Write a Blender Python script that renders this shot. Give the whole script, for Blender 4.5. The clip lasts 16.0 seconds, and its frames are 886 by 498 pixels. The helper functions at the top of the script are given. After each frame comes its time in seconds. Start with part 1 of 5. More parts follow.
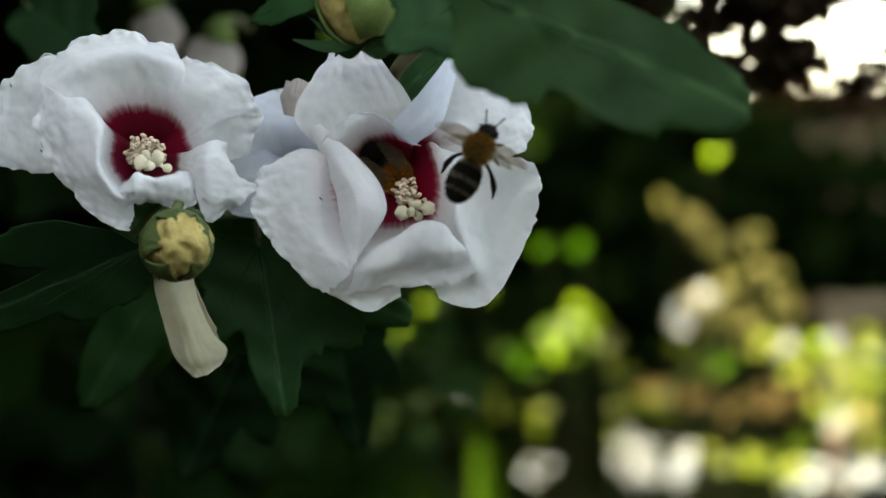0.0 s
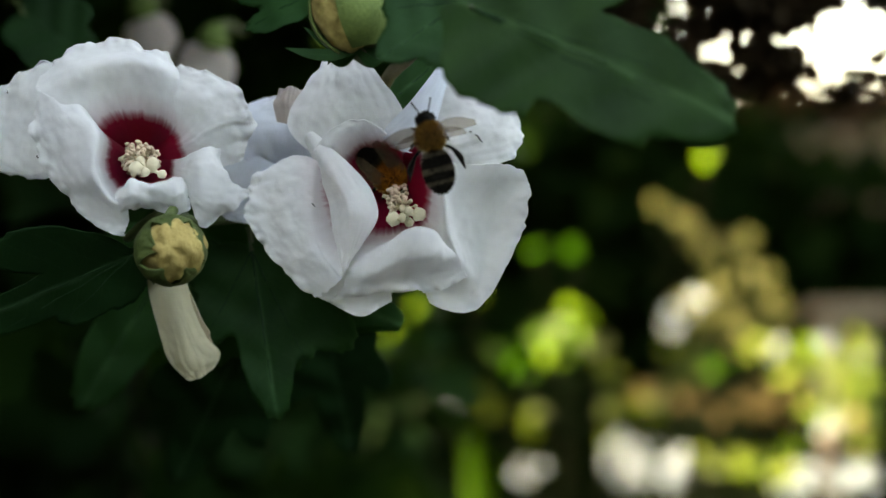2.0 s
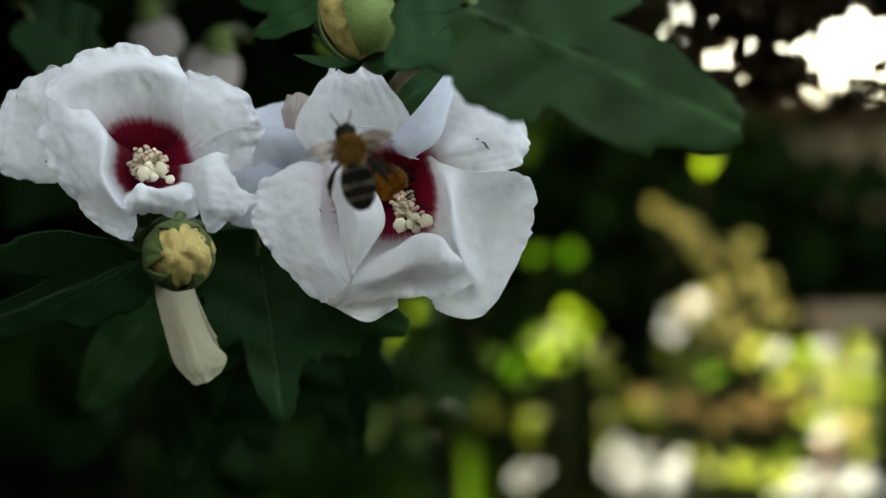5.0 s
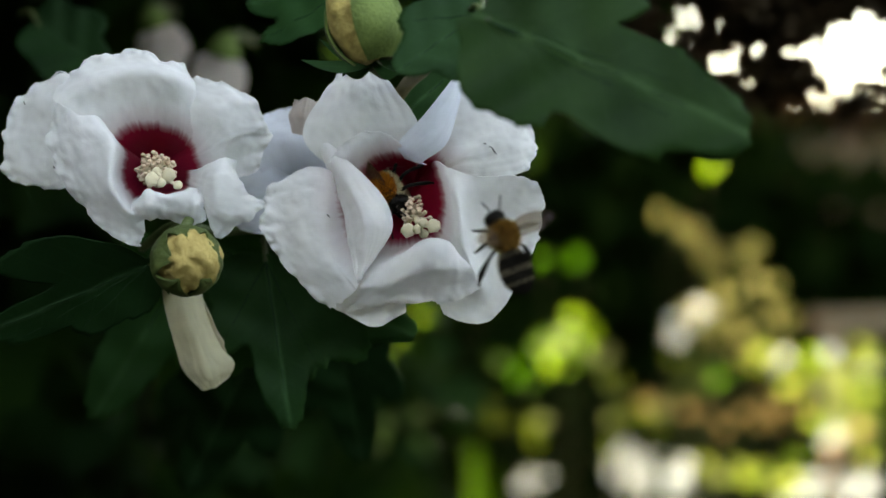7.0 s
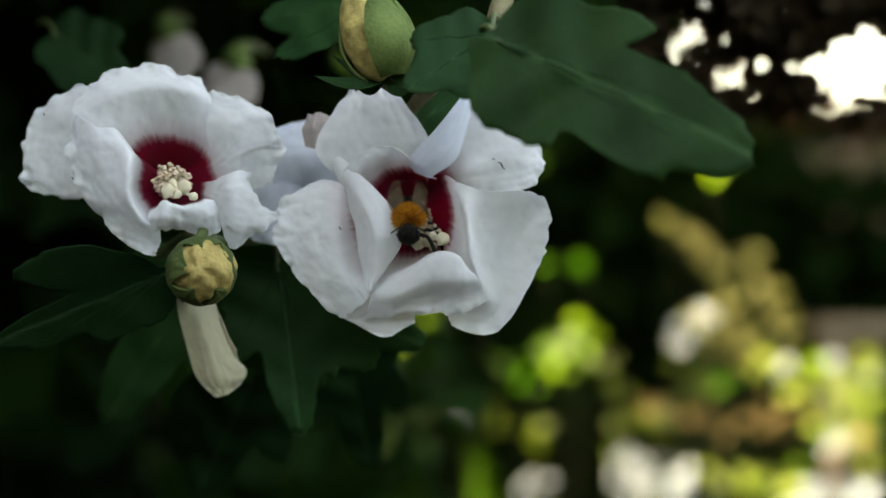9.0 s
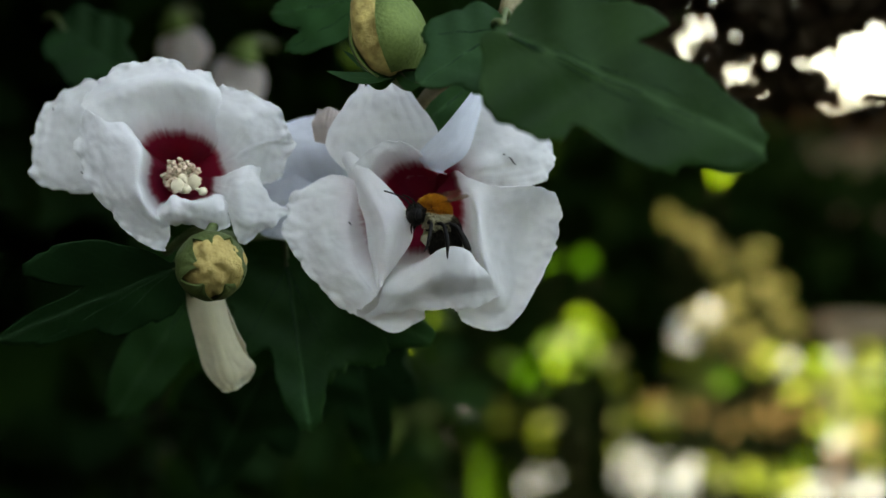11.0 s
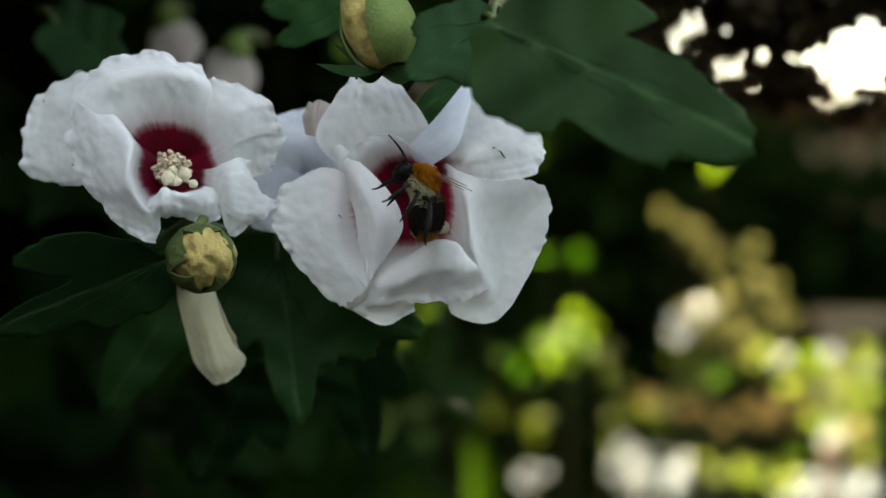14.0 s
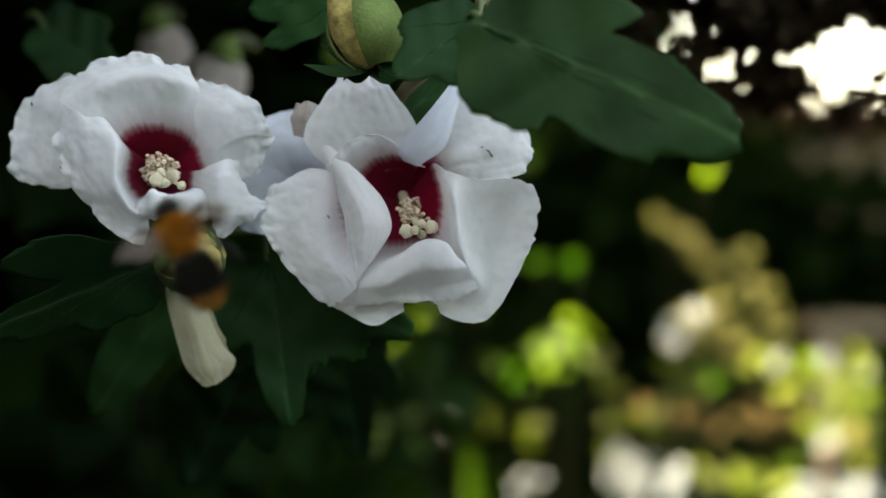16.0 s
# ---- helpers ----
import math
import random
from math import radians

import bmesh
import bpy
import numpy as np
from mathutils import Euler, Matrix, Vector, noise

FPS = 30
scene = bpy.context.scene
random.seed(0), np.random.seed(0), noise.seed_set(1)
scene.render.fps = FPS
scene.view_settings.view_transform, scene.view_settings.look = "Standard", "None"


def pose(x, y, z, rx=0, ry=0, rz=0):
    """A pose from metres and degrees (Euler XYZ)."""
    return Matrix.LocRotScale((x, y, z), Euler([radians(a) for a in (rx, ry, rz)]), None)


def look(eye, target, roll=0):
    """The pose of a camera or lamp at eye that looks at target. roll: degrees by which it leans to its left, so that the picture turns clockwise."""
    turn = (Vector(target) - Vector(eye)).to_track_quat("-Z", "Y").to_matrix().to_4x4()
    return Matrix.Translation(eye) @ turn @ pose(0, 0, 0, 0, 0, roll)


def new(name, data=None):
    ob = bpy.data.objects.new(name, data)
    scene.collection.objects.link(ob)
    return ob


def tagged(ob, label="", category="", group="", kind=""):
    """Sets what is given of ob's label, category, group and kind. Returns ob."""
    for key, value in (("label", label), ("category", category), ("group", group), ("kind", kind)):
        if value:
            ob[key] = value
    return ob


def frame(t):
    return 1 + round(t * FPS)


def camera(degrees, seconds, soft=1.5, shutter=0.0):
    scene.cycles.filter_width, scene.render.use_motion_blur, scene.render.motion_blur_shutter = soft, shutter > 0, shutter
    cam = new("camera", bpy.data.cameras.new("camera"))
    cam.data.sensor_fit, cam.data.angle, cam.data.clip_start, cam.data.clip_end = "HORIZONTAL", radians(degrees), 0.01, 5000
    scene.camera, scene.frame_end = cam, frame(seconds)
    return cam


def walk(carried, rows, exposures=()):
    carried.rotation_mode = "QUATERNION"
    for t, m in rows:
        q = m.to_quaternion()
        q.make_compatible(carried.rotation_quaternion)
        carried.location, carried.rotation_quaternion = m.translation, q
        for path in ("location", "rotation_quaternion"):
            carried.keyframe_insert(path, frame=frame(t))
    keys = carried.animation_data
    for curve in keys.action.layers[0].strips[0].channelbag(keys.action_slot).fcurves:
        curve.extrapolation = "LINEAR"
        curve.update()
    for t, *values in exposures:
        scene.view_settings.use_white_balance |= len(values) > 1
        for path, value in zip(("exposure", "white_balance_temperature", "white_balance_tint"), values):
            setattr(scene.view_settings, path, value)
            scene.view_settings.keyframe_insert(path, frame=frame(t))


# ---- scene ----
cam = camera(32.0, 16.0, soft=1.5, shutter=0.5)
cam.data.dof.use_dof = True
cam.data.dof.focus_distance = 0.405
cam.data.dof.aperture_fstop = 6.2
PATH = [
    (0, (0.01254, 0.09966, 1.21099), (-0.04541, 2.09866, 1.18569), -0.711),
    (0.5, (0.01151, 0.09832, 1.21096), (-0.04476, 2.09739, 1.18676), -0.784),
    (1, (0.01136, 0.09665, 1.21245), (-0.04318, 2.09575, 1.18736), -0.396),
    (1.5, (0.01204, 0.09508, 1.21166), (-0.03950, 2.09429, 1.18911), -0.551),
    (2, (0.01325, 0.09380, 1.21197), (-0.03507, 2.09309, 1.18939), -0.568),
    (2.5, (0.01299, 0.09252, 1.21173), (-0.03089, 2.09193, 1.19016), -0.559),
    (3, (0.01304, 0.09177, 1.21284), (-0.02923, 2.09121, 1.19121), -0.333),
    (3.5, (0.01270, 0.09108, 1.21232), (-0.02964, 2.09055, 1.19385), -0.517),
    (4, (0.01214, 0.09080, 1.21247), (-0.03069, 2.09026, 1.19390), -0.361),
    (6.5, (0.01081, 0.09371, 1.21299), (-0.04024, 2.09301, 1.19895), -0.315),
    (7, (0.01050, 0.09191, 1.21268), (-0.04235, 2.09118, 1.20144), -0.384),
    (7.5, (0.00968, 0.08923, 1.21396), (-0.04749, 2.08838, 1.20275), -0.245),
    (8, (0.00959, 0.08592, 1.21385), (-0.04960, 2.08502, 1.20500), -0.327),
    (8.5, (0.00993, 0.08384, 1.21518), (-0.04997, 2.08292, 1.20503), -0.031),
    (9, (0.00950, 0.08230, 1.21552), (-0.04848, 2.08144, 1.20716), 0.192),
    (11.5, (0.00713, 0.08407, 1.21517), (-0.05504, 2.08305, 1.20110), 0.300),
    (12, (0.00670, 0.08451, 1.21532), (-0.05412, 2.08353, 1.20017), 0.324),
    (12.5, (0.00639, 0.08491, 1.21469), (-0.05376, 2.08394, 1.19818), 0.414),
    (13, (0.00766, 0.08317, 1.21448), (-0.05167, 2.08221, 1.19659), 0.323),
    (13.5, (0.00890, 0.08327, 1.21439), (-0.04881, 2.08235, 1.19528), 0.237),
    (14, (0.00897, 0.08254, 1.21481), (-0.04637, 2.08167, 1.19488), 0.437),
    (14.5, (0.00896, 0.08329, 1.21557), (-0.04311, 2.08254, 1.19871), 0.470),
    (15, (0.00928, 0.08220, 1.21492), (-0.03948, 2.08158, 1.20449), 0.194),
    (15.5, (0.01014, 0.08211, 1.21439), (-0.03921, 2.08149, 1.20722), 0.214),
    (16, (0.01069, 0.08250, 1.21223), (-0.03848, 2.08188, 1.20436), -0.011),
]

walk(cam, [(t, look(eye, target, roll)) for t, eye, target, roll in PATH], exposures=((0.0, 4.09, 11900, 10), (7.0, 4.08, 11900, 10), (12.5, 3.95, 11900, 10), (16.0, 3.95, 11900, 10)))

# ---- light: open shade, the sun high behind the shrub to its left ----
TO_SUN = Vector((-0.75, 0.35, 0.56)).normalized()
world = bpy.data.worlds.new("sky")
scene.world = world
world.use_nodes = True
wn = world.node_tree.nodes
sky = wn.new("ShaderNodeTexSky")
sky.sky_type = "NISHITA"
sky.sun_disc = False
sky.sun_elevation = math.asin(TO_SUN.z)
sky.sun_rotation = math.atan2(TO_SUN.x, TO_SUN.y)
sky.air_density, sky.dust_density = 1.0, 2.0
wn["Background"].inputs["Strength"].default_value = 0.12
world.node_tree.links.new(sky.outputs["Color"], wn["Background"].inputs["Color"])
sun = new("sun", bpy.data.lights.new("sun", "SUN"))
sun.data.energy, sun.data.angle, sun.data.color = 2.8, radians(0.53), (1.0, 0.98, 0.94)
sun.matrix_world = look(TO_SUN * 20, (0, 0, 0))


# ---- materials ----
def shader(name):
    m = bpy.data.materials.new(name)
    m.use_nodes = True
    return m, m.node_tree.nodes, m.node_tree.links, m.node_tree.nodes["Principled BSDF"]


def ramp(nodes, stops):
    r = nodes.new("ShaderNodeValToRGB")
    el = r.color_ramp.elements
    while len(el) < len(stops):
        el.new(0.5)
    for e, (p, c) in zip(el, stops):
        e.position, e.color = p, (*c, 1)
    return r


def surface(name, dark, light, scale=300.0, rough=0.6, bump=0.2, fine=4.0, gloss=0.5, coords="Object", translucent=0.0, glow_tint=None, islands=False, big=0.25):
    """A mottled material: two scales of colour, fine relief, and where wanted light that shines through."""
    m, n, l, p = shader(name)
    tc = n.new("ShaderNodeTexCoord")
    big_noise, small = n.new("ShaderNodeTexNoise"), n.new("ShaderNodeTexNoise")
    big_noise.inputs["Scale"].default_value = scale * big
    small.inputs["Scale"].default_value = scale * fine
    small.inputs["Detail"].default_value = 6
    for q in (big_noise, small):
        l.new(tc.outputs[coords], q.inputs["Vector"])
    mix = n.new("ShaderNodeMath")
    mix.operation = "MULTIPLY_ADD"
    l.new(small.outputs["Fac"], mix.inputs[0])
    mix.inputs[1].default_value = 0.45
    l.new(big_noise.outputs["Fac"], mix.inputs[2])
    fac = mix.outputs[0]
    if islands:
        geo = n.new("ShaderNodeNewGeometry")
        add = n.new("ShaderNodeMath")
        add.operation = "MULTIPLY_ADD"
        l.new(geo.outputs["Random Per Island"], add.inputs[0])
        add.inputs[1].default_value = 0.5
        l.new(fac, add.inputs[2])
        sub = n.new("ShaderNodeMath")
        sub.operation = "SUBTRACT"
        l.new(add.outputs[0], sub.inputs[0])
        sub.inputs[1].default_value = 0.25
        fac = sub.outputs[0]
    r = ramp(n, [(0.45, dark), (1.0, light)])
    l.new(fac, r.inputs["Fac"])
    l.new(r.outputs["Color"], p.inputs["Base Color"])
    p.inputs["Roughness"].default_value = rough
    p.inputs["Specular IOR Level"].default_value = gloss
    b = n.new("ShaderNodeBump")
    b.inputs["Strength"].default_value = bump
    b.inputs["Distance"].default_value = 0.3 / scale
    l.new(small.outputs["Fac"], b.inputs["Height"])
    l.new(b.outputs["Normal"], p.inputs["Normal"])
    if translucent:
        tr, ms = n.new("ShaderNodeBsdfTranslucent"), n.new("ShaderNodeMixShader")
        if glow_tint:
            tr.inputs["Color"].default_value = (*glow_tint, 1)
        else:
            l.new(r.outputs["Color"], tr.inputs["Color"])
        ms.inputs["Fac"].default_value = translucent
        l.new(p.outputs["BSDF"], ms.inputs[1])
        l.new(tr.outputs["BSDF"], ms.inputs[2])
        l.new(ms.outputs["Shader"], n["Material Output"].inputs["Surface"])
    return m


def petal_material(name, white, deep, eye, tip=None):
    """White petal with fine lengthwise veins and a feathered red eye at the base; UV runs across and along the petal."""
    m, n, l, p = shader(name)
    uv = n.new("ShaderNodeUVMap")
    sep = n.new("ShaderNodeSeparateXYZ")
    l.new(uv.outputs["UV"], sep.inputs[0])
    stretch = n.new("ShaderNodeMapping")
    stretch.inputs["Scale"].default_value = (20, 1.6, 1)
    l.new(uv.outputs["UV"], stretch.inputs["Vector"])
    veins = n.new("ShaderNodeTexNoise")
    veins.inputs["Scale"].default_value, veins.inputs["Detail"].default_value = 1.0, 5
    veins.inputs["Distortion"].default_value = 0.4
    l.new(stretch.outputs["Vector"], veins.inputs["Vector"])
    # eye: the length along the petal, frayed by the veins
    fray = n.new("ShaderNodeMath")
    fray.operation = "MULTIPLY_ADD"
    l.new(veins.outputs["Fac"], fray.inputs[0])
    fray.inputs[1].default_value = -0.13
    l.new(sep.outputs["Y"], fray.inputs[2])
    # the faint pink past the eye paints in red light bounced from it
    er = ramp(n, [(max(0, eye - 0.10), (1, 1, 1)), (max(0.001, eye - 0.05), (0.75, 0.75, 0.75)), (max(0.002, eye), (0.2, 0.2, 0.2)), (eye + 0.17, (0, 0, 0))])
    l.new(fray.outputs[0], er.inputs["Fac"])
    cloud = n.new("ShaderNodeTexNoise")
    cloud.inputs["Scale"].default_value, cloud.inputs["Detail"].default_value = 4.0, 4
    l.new(uv.outputs["UV"], cloud.inputs["Vector"])
    base = ramp(n, [(0.3, tuple(c * 0.90 for c in white)), (0.75, white)])
    l.new(cloud.outputs["Fac"], base.inputs["Fac"])
    mix = n.new("ShaderNodeMixRGB")
    l.new(er.outputs["Color"], mix.inputs["Fac"])
    l.new(base.outputs["Color"], mix.inputs["Color1"])
    mix.inputs["Color2"].default_value = (*deep, 1)
    colour = mix.outputs["Color"] if eye > 0 else base.outputs["Color"]
    if tip:
        tr_ = ramp(n, [(0.6, (0, 0, 0)), (1.0, (1, 1, 1))])
        l.new(sep.outputs["Y"], tr_.inputs["Fac"])
        mt = n.new("ShaderNodeMixRGB")
        l.new(tr_.outputs["Color"], mt.inputs["Fac"])
        l.new(colour, mt.inputs["Color1"])
        mt.inputs["Color2"].default_value = (*tip, 1)
        colour = mt.outputs["Color"]
    l.new(colour, p.inputs["Base Color"])
    p.inputs["Roughness"].default_value = 0.62
    p.inputs["Specular IOR Level"].default_value = 0.25
    p.inputs["Sheen Weight"].default_value = 0.08
    hs = n.new("ShaderNodeMath")
    hs.operation = "MULTIPLY_ADD"
    l.new(veins.outputs["Fac"], hs.inputs[0])
    hs.inputs[1].default_value = 0.35
    crinkle = n.new("ShaderNodeTexNoise")
    crinkle.inputs["Scale"].default_value, crinkle.inputs["Detail"].default_value = 11.0, 5
    l.new(uv.outputs["UV"], crinkle.inputs["Vector"])
    l.new(crinkle.outputs["Fac"], hs.inputs[2])
    b = n.new("ShaderNodeBump")
    b.inputs["Strength"].default_value, b.inputs["Distance"].default_value = 0.4, 0.0006
    l.new(hs.outputs[0], b.inputs["Height"])
    l.new(b.outputs["Normal"], p.inputs["Normal"])
    tr, ms = n.new("ShaderNodeBsdfTranslucent"), n.new("ShaderNodeMixShader")
    l.new(colour, tr.inputs["Color"])
    ms.inputs["Fac"].default_value = 0.60
    l.new(p.outputs["BSDF"], ms.inputs[1])
    l.new(tr.outputs["BSDF"], ms.inputs[2])
    l.new(ms.outputs["Shader"], n["Material Output"].inputs["Surface"])
    return m


def leaf_material(name, dark, light, glow, rough=0.48, through_light=0.25, gloss=0.04):
    """Leaf green with paler side veins from the UV, which runs across (0 to 1) and along the blade."""
    m, n, l, p = shader(name)
    uv = n.new("ShaderNodeUVMap")
    sep = n.new("ShaderNodeSeparateXYZ")
    l.new(uv.outputs["UV"], sep.inputs[0])
    a = n.new("ShaderNodeMath")
    a.operation = "SUBTRACT"
    l.new(sep.outputs["X"], a.inputs[0])
    a.inputs[1].default_value = 0.5
    ab = n.new("ShaderNodeMath")
    ab.operation = "ABSOLUTE"
    l.new(a.outputs[0], ab.inputs[0])
    # side veins: lines that run outwards and forwards from the midrib
    sv = n.new("ShaderNodeMath")
    sv.operation = "MULTIPLY_ADD"
    l.new(ab.outputs[0], sv.inputs[0])
    sv.inputs[1].default_value = -0.75
    l.new(sep.outputs["Y"], sv.inputs[2])
    fr = n.new("ShaderNodeMath")
    fr.operation = "MULTIPLY"
    l.new(sv.outputs[0], fr.inputs[0])
    fr.inputs[1].default_value = 7.0
    fc = n.new("ShaderNodeMath")
    fc.operation = "PINGPONG"
    l.new(fr.outputs[0], fc.inputs[0])
    fc.inputs[1].default_value = 0.5
    vein = ramp(n, [(0.0, (1, 1, 1)), (0.07, (0, 0, 0))])
    l.new(fc.outputs[0], vein.inputs["Fac"])
    mid = ramp(n, [(0.0, (1, 1, 1)), (0.02, (0, 0, 0))])
    l.new(ab.outputs[0], mid.inputs["Fac"])
    both = n.new("ShaderNodeMath")
    both.operation = "MULTIPLY_ADD"
    l.new(vein.outputs["Color"], both.inputs[0])
    both.inputs[1].default_value = 0.14
    l.new(mid.outputs["Color"], both.inputs[2])
    tc = n.new("ShaderNodeTexCoord")
    cloud, grain = n.new("ShaderNodeTexNoise"), n.new("ShaderNodeTexNoise")
    cloud.inputs["Scale"].default_value, grain.inputs["Scale"].default_value = 60, 900
    grain.inputs["Detail"].default_value = 5
    for q in (cloud, grain):
        l.new(tc.outputs["Object"], q.inputs["Vector"])
    sm = n.new("ShaderNodeMath")
    sm.operation = "MULTIPLY_ADD"
    l.new(grain.outputs["Fac"], sm.inputs[0])
    sm.inputs[1].default_value = 0.35
    l.new(cloud.outputs["Fac"], sm.inputs[2])
    base = ramp(n, [(0.4, dark), (0.95, light)])
    l.new(sm.outputs[0], base.inputs["Fac"])
    mix = n.new("ShaderNodeMixRGB")
    vf = n.new("ShaderNodeMath")
    vf.operation = "MULTIPLY"
    l.new(both.outputs[0], vf.inputs[0])
    vf.inputs[1].default_value = 0.5
    l.new(vf.outputs[0], mix.inputs["Fac"])
    l.new(base.outputs["Color"], mix.inputs["Color1"])
    mix.inputs["Color2"].default_value = (*[min(1, c * 2.2 + 0.02) for c in light], 1)
    l.new(mix.outputs["Color"], p.inputs["Base Color"])
    p.inputs["Roughness"].default_value = rough
    p.inputs["Specular IOR Level"].default_value = gloss
    hh = n.new("ShaderNodeMath")
    hh.operation = "MULTIPLY_ADD"
    l.new(both.outputs[0], hh.inputs[0])
    hh.inputs[1].default_value = -0.8
    l.new(sm.outputs[0], hh.inputs[2])
    b = n.new("ShaderNodeBump")
    b.inputs["Strength"].default_value, b.inputs["Distance"].default_value = 0.3, 0.0008
    l.new(hh.outputs[0], b.inputs["Height"])
    l.new(b.outputs["Normal"], p.inputs["Normal"])
    tr, ms = n.new("ShaderNodeBsdfTranslucent"), n.new("ShaderNodeMixShader")
    tr.inputs["Color"].default_value = (*glow, 1)
    ms.inputs["Fac"].default_value = through_light
    l.new(p.outputs["BSDF"], ms.inputs[1])
    l.new(tr.outputs["BSDF"], ms.inputs[2])
    l.new(ms.outputs["Shader"], n["Material Output"].inputs["Surface"])
    return m


PETAL = petal_material("white_petal", (0.93, 0.923, 0.925), (0.34, 0.005, 0.042), 0.41)
PETAL_WHITE = petal_material("white_petal_outside", (0.94, 0.93, 0.925), (0.16, 0.004, 0.025), 0.0)
PETAL_PLAIN = petal_material("white_petal_plain", (0.86, 0.885, 0.94), (0.16, 0.004, 0.025), 0.0)
PETAL_CREAM = petal_material("wilted_cream_petal", (0.80, 0.75, 0.57), (0.16, 0.004, 0.025), 0.0, tip=(0.55, 0.47, 0.33))
PETAL_PINK = petal_material("wilted_pink_petal", (0.72, 0.63, 0.59), (0.30, 0.10, 0.12), 0.0)
LEAF = leaf_material("hibiscus_leaf", (0.006, 0.028, 0.009), (0.019, 0.072, 0.022), (0.05, 0.18, 0.025), rough=0.55, gloss=0.09, through_light=0.35)
LEAF_FRONT = leaf_material("hibiscus_leaf_upper_side", (0.006, 0.024, 0.006), (0.022, 0.064, 0.017), (0.05, 0.18, 0.02), rough=0.5, gloss=0.10, through_light=0.35)
# darker copy of LEAF: the shade on the lower leaves is put into its colour
LEAF_SHADE = leaf_material("hibiscus_leaf_shaded_copy", (0.003, 0.013, 0.004), (0.007, 0.029, 0.009), (0.03, 0.09, 0.01), rough=0.55, through_light=0.15)
# bright copy of LEAF: sunlight painted onto one leaf that stands in shade
LEAF_SUN_TINT = leaf_material("leaf_with_painted_sun", (0.08, 0.15, 0.02), (0.16, 0.24, 0.04), (0.42, 0.62, 0.04), through_light=0.5)
# about a third of LEAF: the shrub's inner shade is put into the colour
FOLIAGE = surface("shrub_foliage_with_shade", (0.0025, 0.010, 0.003), (0.008, 0.025, 0.007), 40, 0.6, 0.2, gloss=0.02, translucent=0.12, glow_tint=(0.06, 0.16, 0.02), islands=True)
# far below leaf green: the deep shade of the garden is in this colour
FOLIAGE_HEDGE = surface("hedge_foliage_with_shade", (0.0018, 0.0066, 0.0015), (0.0072, 0.017, 0.0036), 20, 0.7, 0.2, gloss=0.01, translucent=0.08, glow_tint=(0.06, 0.14, 0.015), islands=True)
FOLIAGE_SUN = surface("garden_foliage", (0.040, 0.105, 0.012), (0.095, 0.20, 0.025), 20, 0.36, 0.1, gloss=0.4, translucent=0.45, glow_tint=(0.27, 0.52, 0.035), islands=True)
FOLIAGE_DRY = surface("dry_foliage", (0.20, 0.205, 0.080), (0.42, 0.41, 0.175), 20, 0.7, 0.2, gloss=0.1, translucent=0.3, glow_tint=(0.38, 0.41, 0.15), islands=True)
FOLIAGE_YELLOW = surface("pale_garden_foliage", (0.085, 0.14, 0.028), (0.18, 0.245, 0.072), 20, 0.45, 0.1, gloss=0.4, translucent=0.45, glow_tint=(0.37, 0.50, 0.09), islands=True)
FOLIAGE_TAN = surface("withered_foliage", (0.14, 0.105, 0.042), (0.29, 0.22, 0.095), 20, 0.7, 0.2, gloss=0.1, translucent=0.3, glow_tint=(0.30, 0.225, 0.11), islands=True)
# two dimmer greens under the same sun; their half shade is in the colour
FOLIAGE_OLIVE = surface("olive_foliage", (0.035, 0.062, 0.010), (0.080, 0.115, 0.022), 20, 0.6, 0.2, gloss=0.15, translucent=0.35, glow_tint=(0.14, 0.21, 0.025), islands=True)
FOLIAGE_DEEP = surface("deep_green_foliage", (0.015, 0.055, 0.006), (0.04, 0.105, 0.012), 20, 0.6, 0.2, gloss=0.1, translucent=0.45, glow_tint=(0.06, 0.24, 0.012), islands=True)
FOLIAGE_BROWN = surface("copper_foliage", (0.014, 0.010, 0.005), (0.034, 0.022, 0.012), 20, 0.5, 0.2, gloss=0.04, translucent=0.12, glow_tint=(0.10, 0.05, 0.03), islands=True)
BLOSSOM = surface("pale_blossom", (0.52, 0.635, 0.70), (0.73, 0.86, 0.925), 60, 0.6, 0.1, translucent=0.35, islands=True)
BLOSSOM_PINK = surface("orange_pink_blossom", (0.70, 0.35, 0.22), (0.80, 0.55, 0.40), 60, 0.6, 0.1, translucent=0.35, islands=True)
CALYX = surface("bud_calyx", (0.04, 0.072, 0.016), (0.14, 0.195, 0.055), 260, 0.6, 0.35, gloss=0.15)
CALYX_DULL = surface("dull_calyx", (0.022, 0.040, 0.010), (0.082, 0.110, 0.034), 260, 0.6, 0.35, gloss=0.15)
BUD_STRAW = surface("crumpled_bud_petals", (0.20, 0.135, 0.032), (0.48, 0.35, 0.12), 330, 0.8, 0.9, fine=1.5, big=0.6)
BUD_CREAM = surface("bud_petals", (0.15, 0.10, 0.018), (0.60, 0.45, 0.15), 330, 0.8, 0.9, fine=1.5, big=0.6)
PISTIL = surface("stamen_cream", (0.55, 0.44, 0.29), (0.74, 0.64, 0.46), 900, 0.7, 0.3, translucent=0.2)
STIGMA = surface("stigma_cream", (0.66, 0.56, 0.38), (0.82, 0.72, 0.53), 900, 0.55, 0.2, translucent=0.2)
POLLEN = surface("pollen_head", (0.55, 0.38, 0.26), (0.78, 0.60, 0.45), 1500, 0.8, 0.5)
GREEN_STEM = surface("green_stem", (0.035, 0.060, 0.015), (0.09, 0.12, 0.035), 350, 0.55, 0.3)
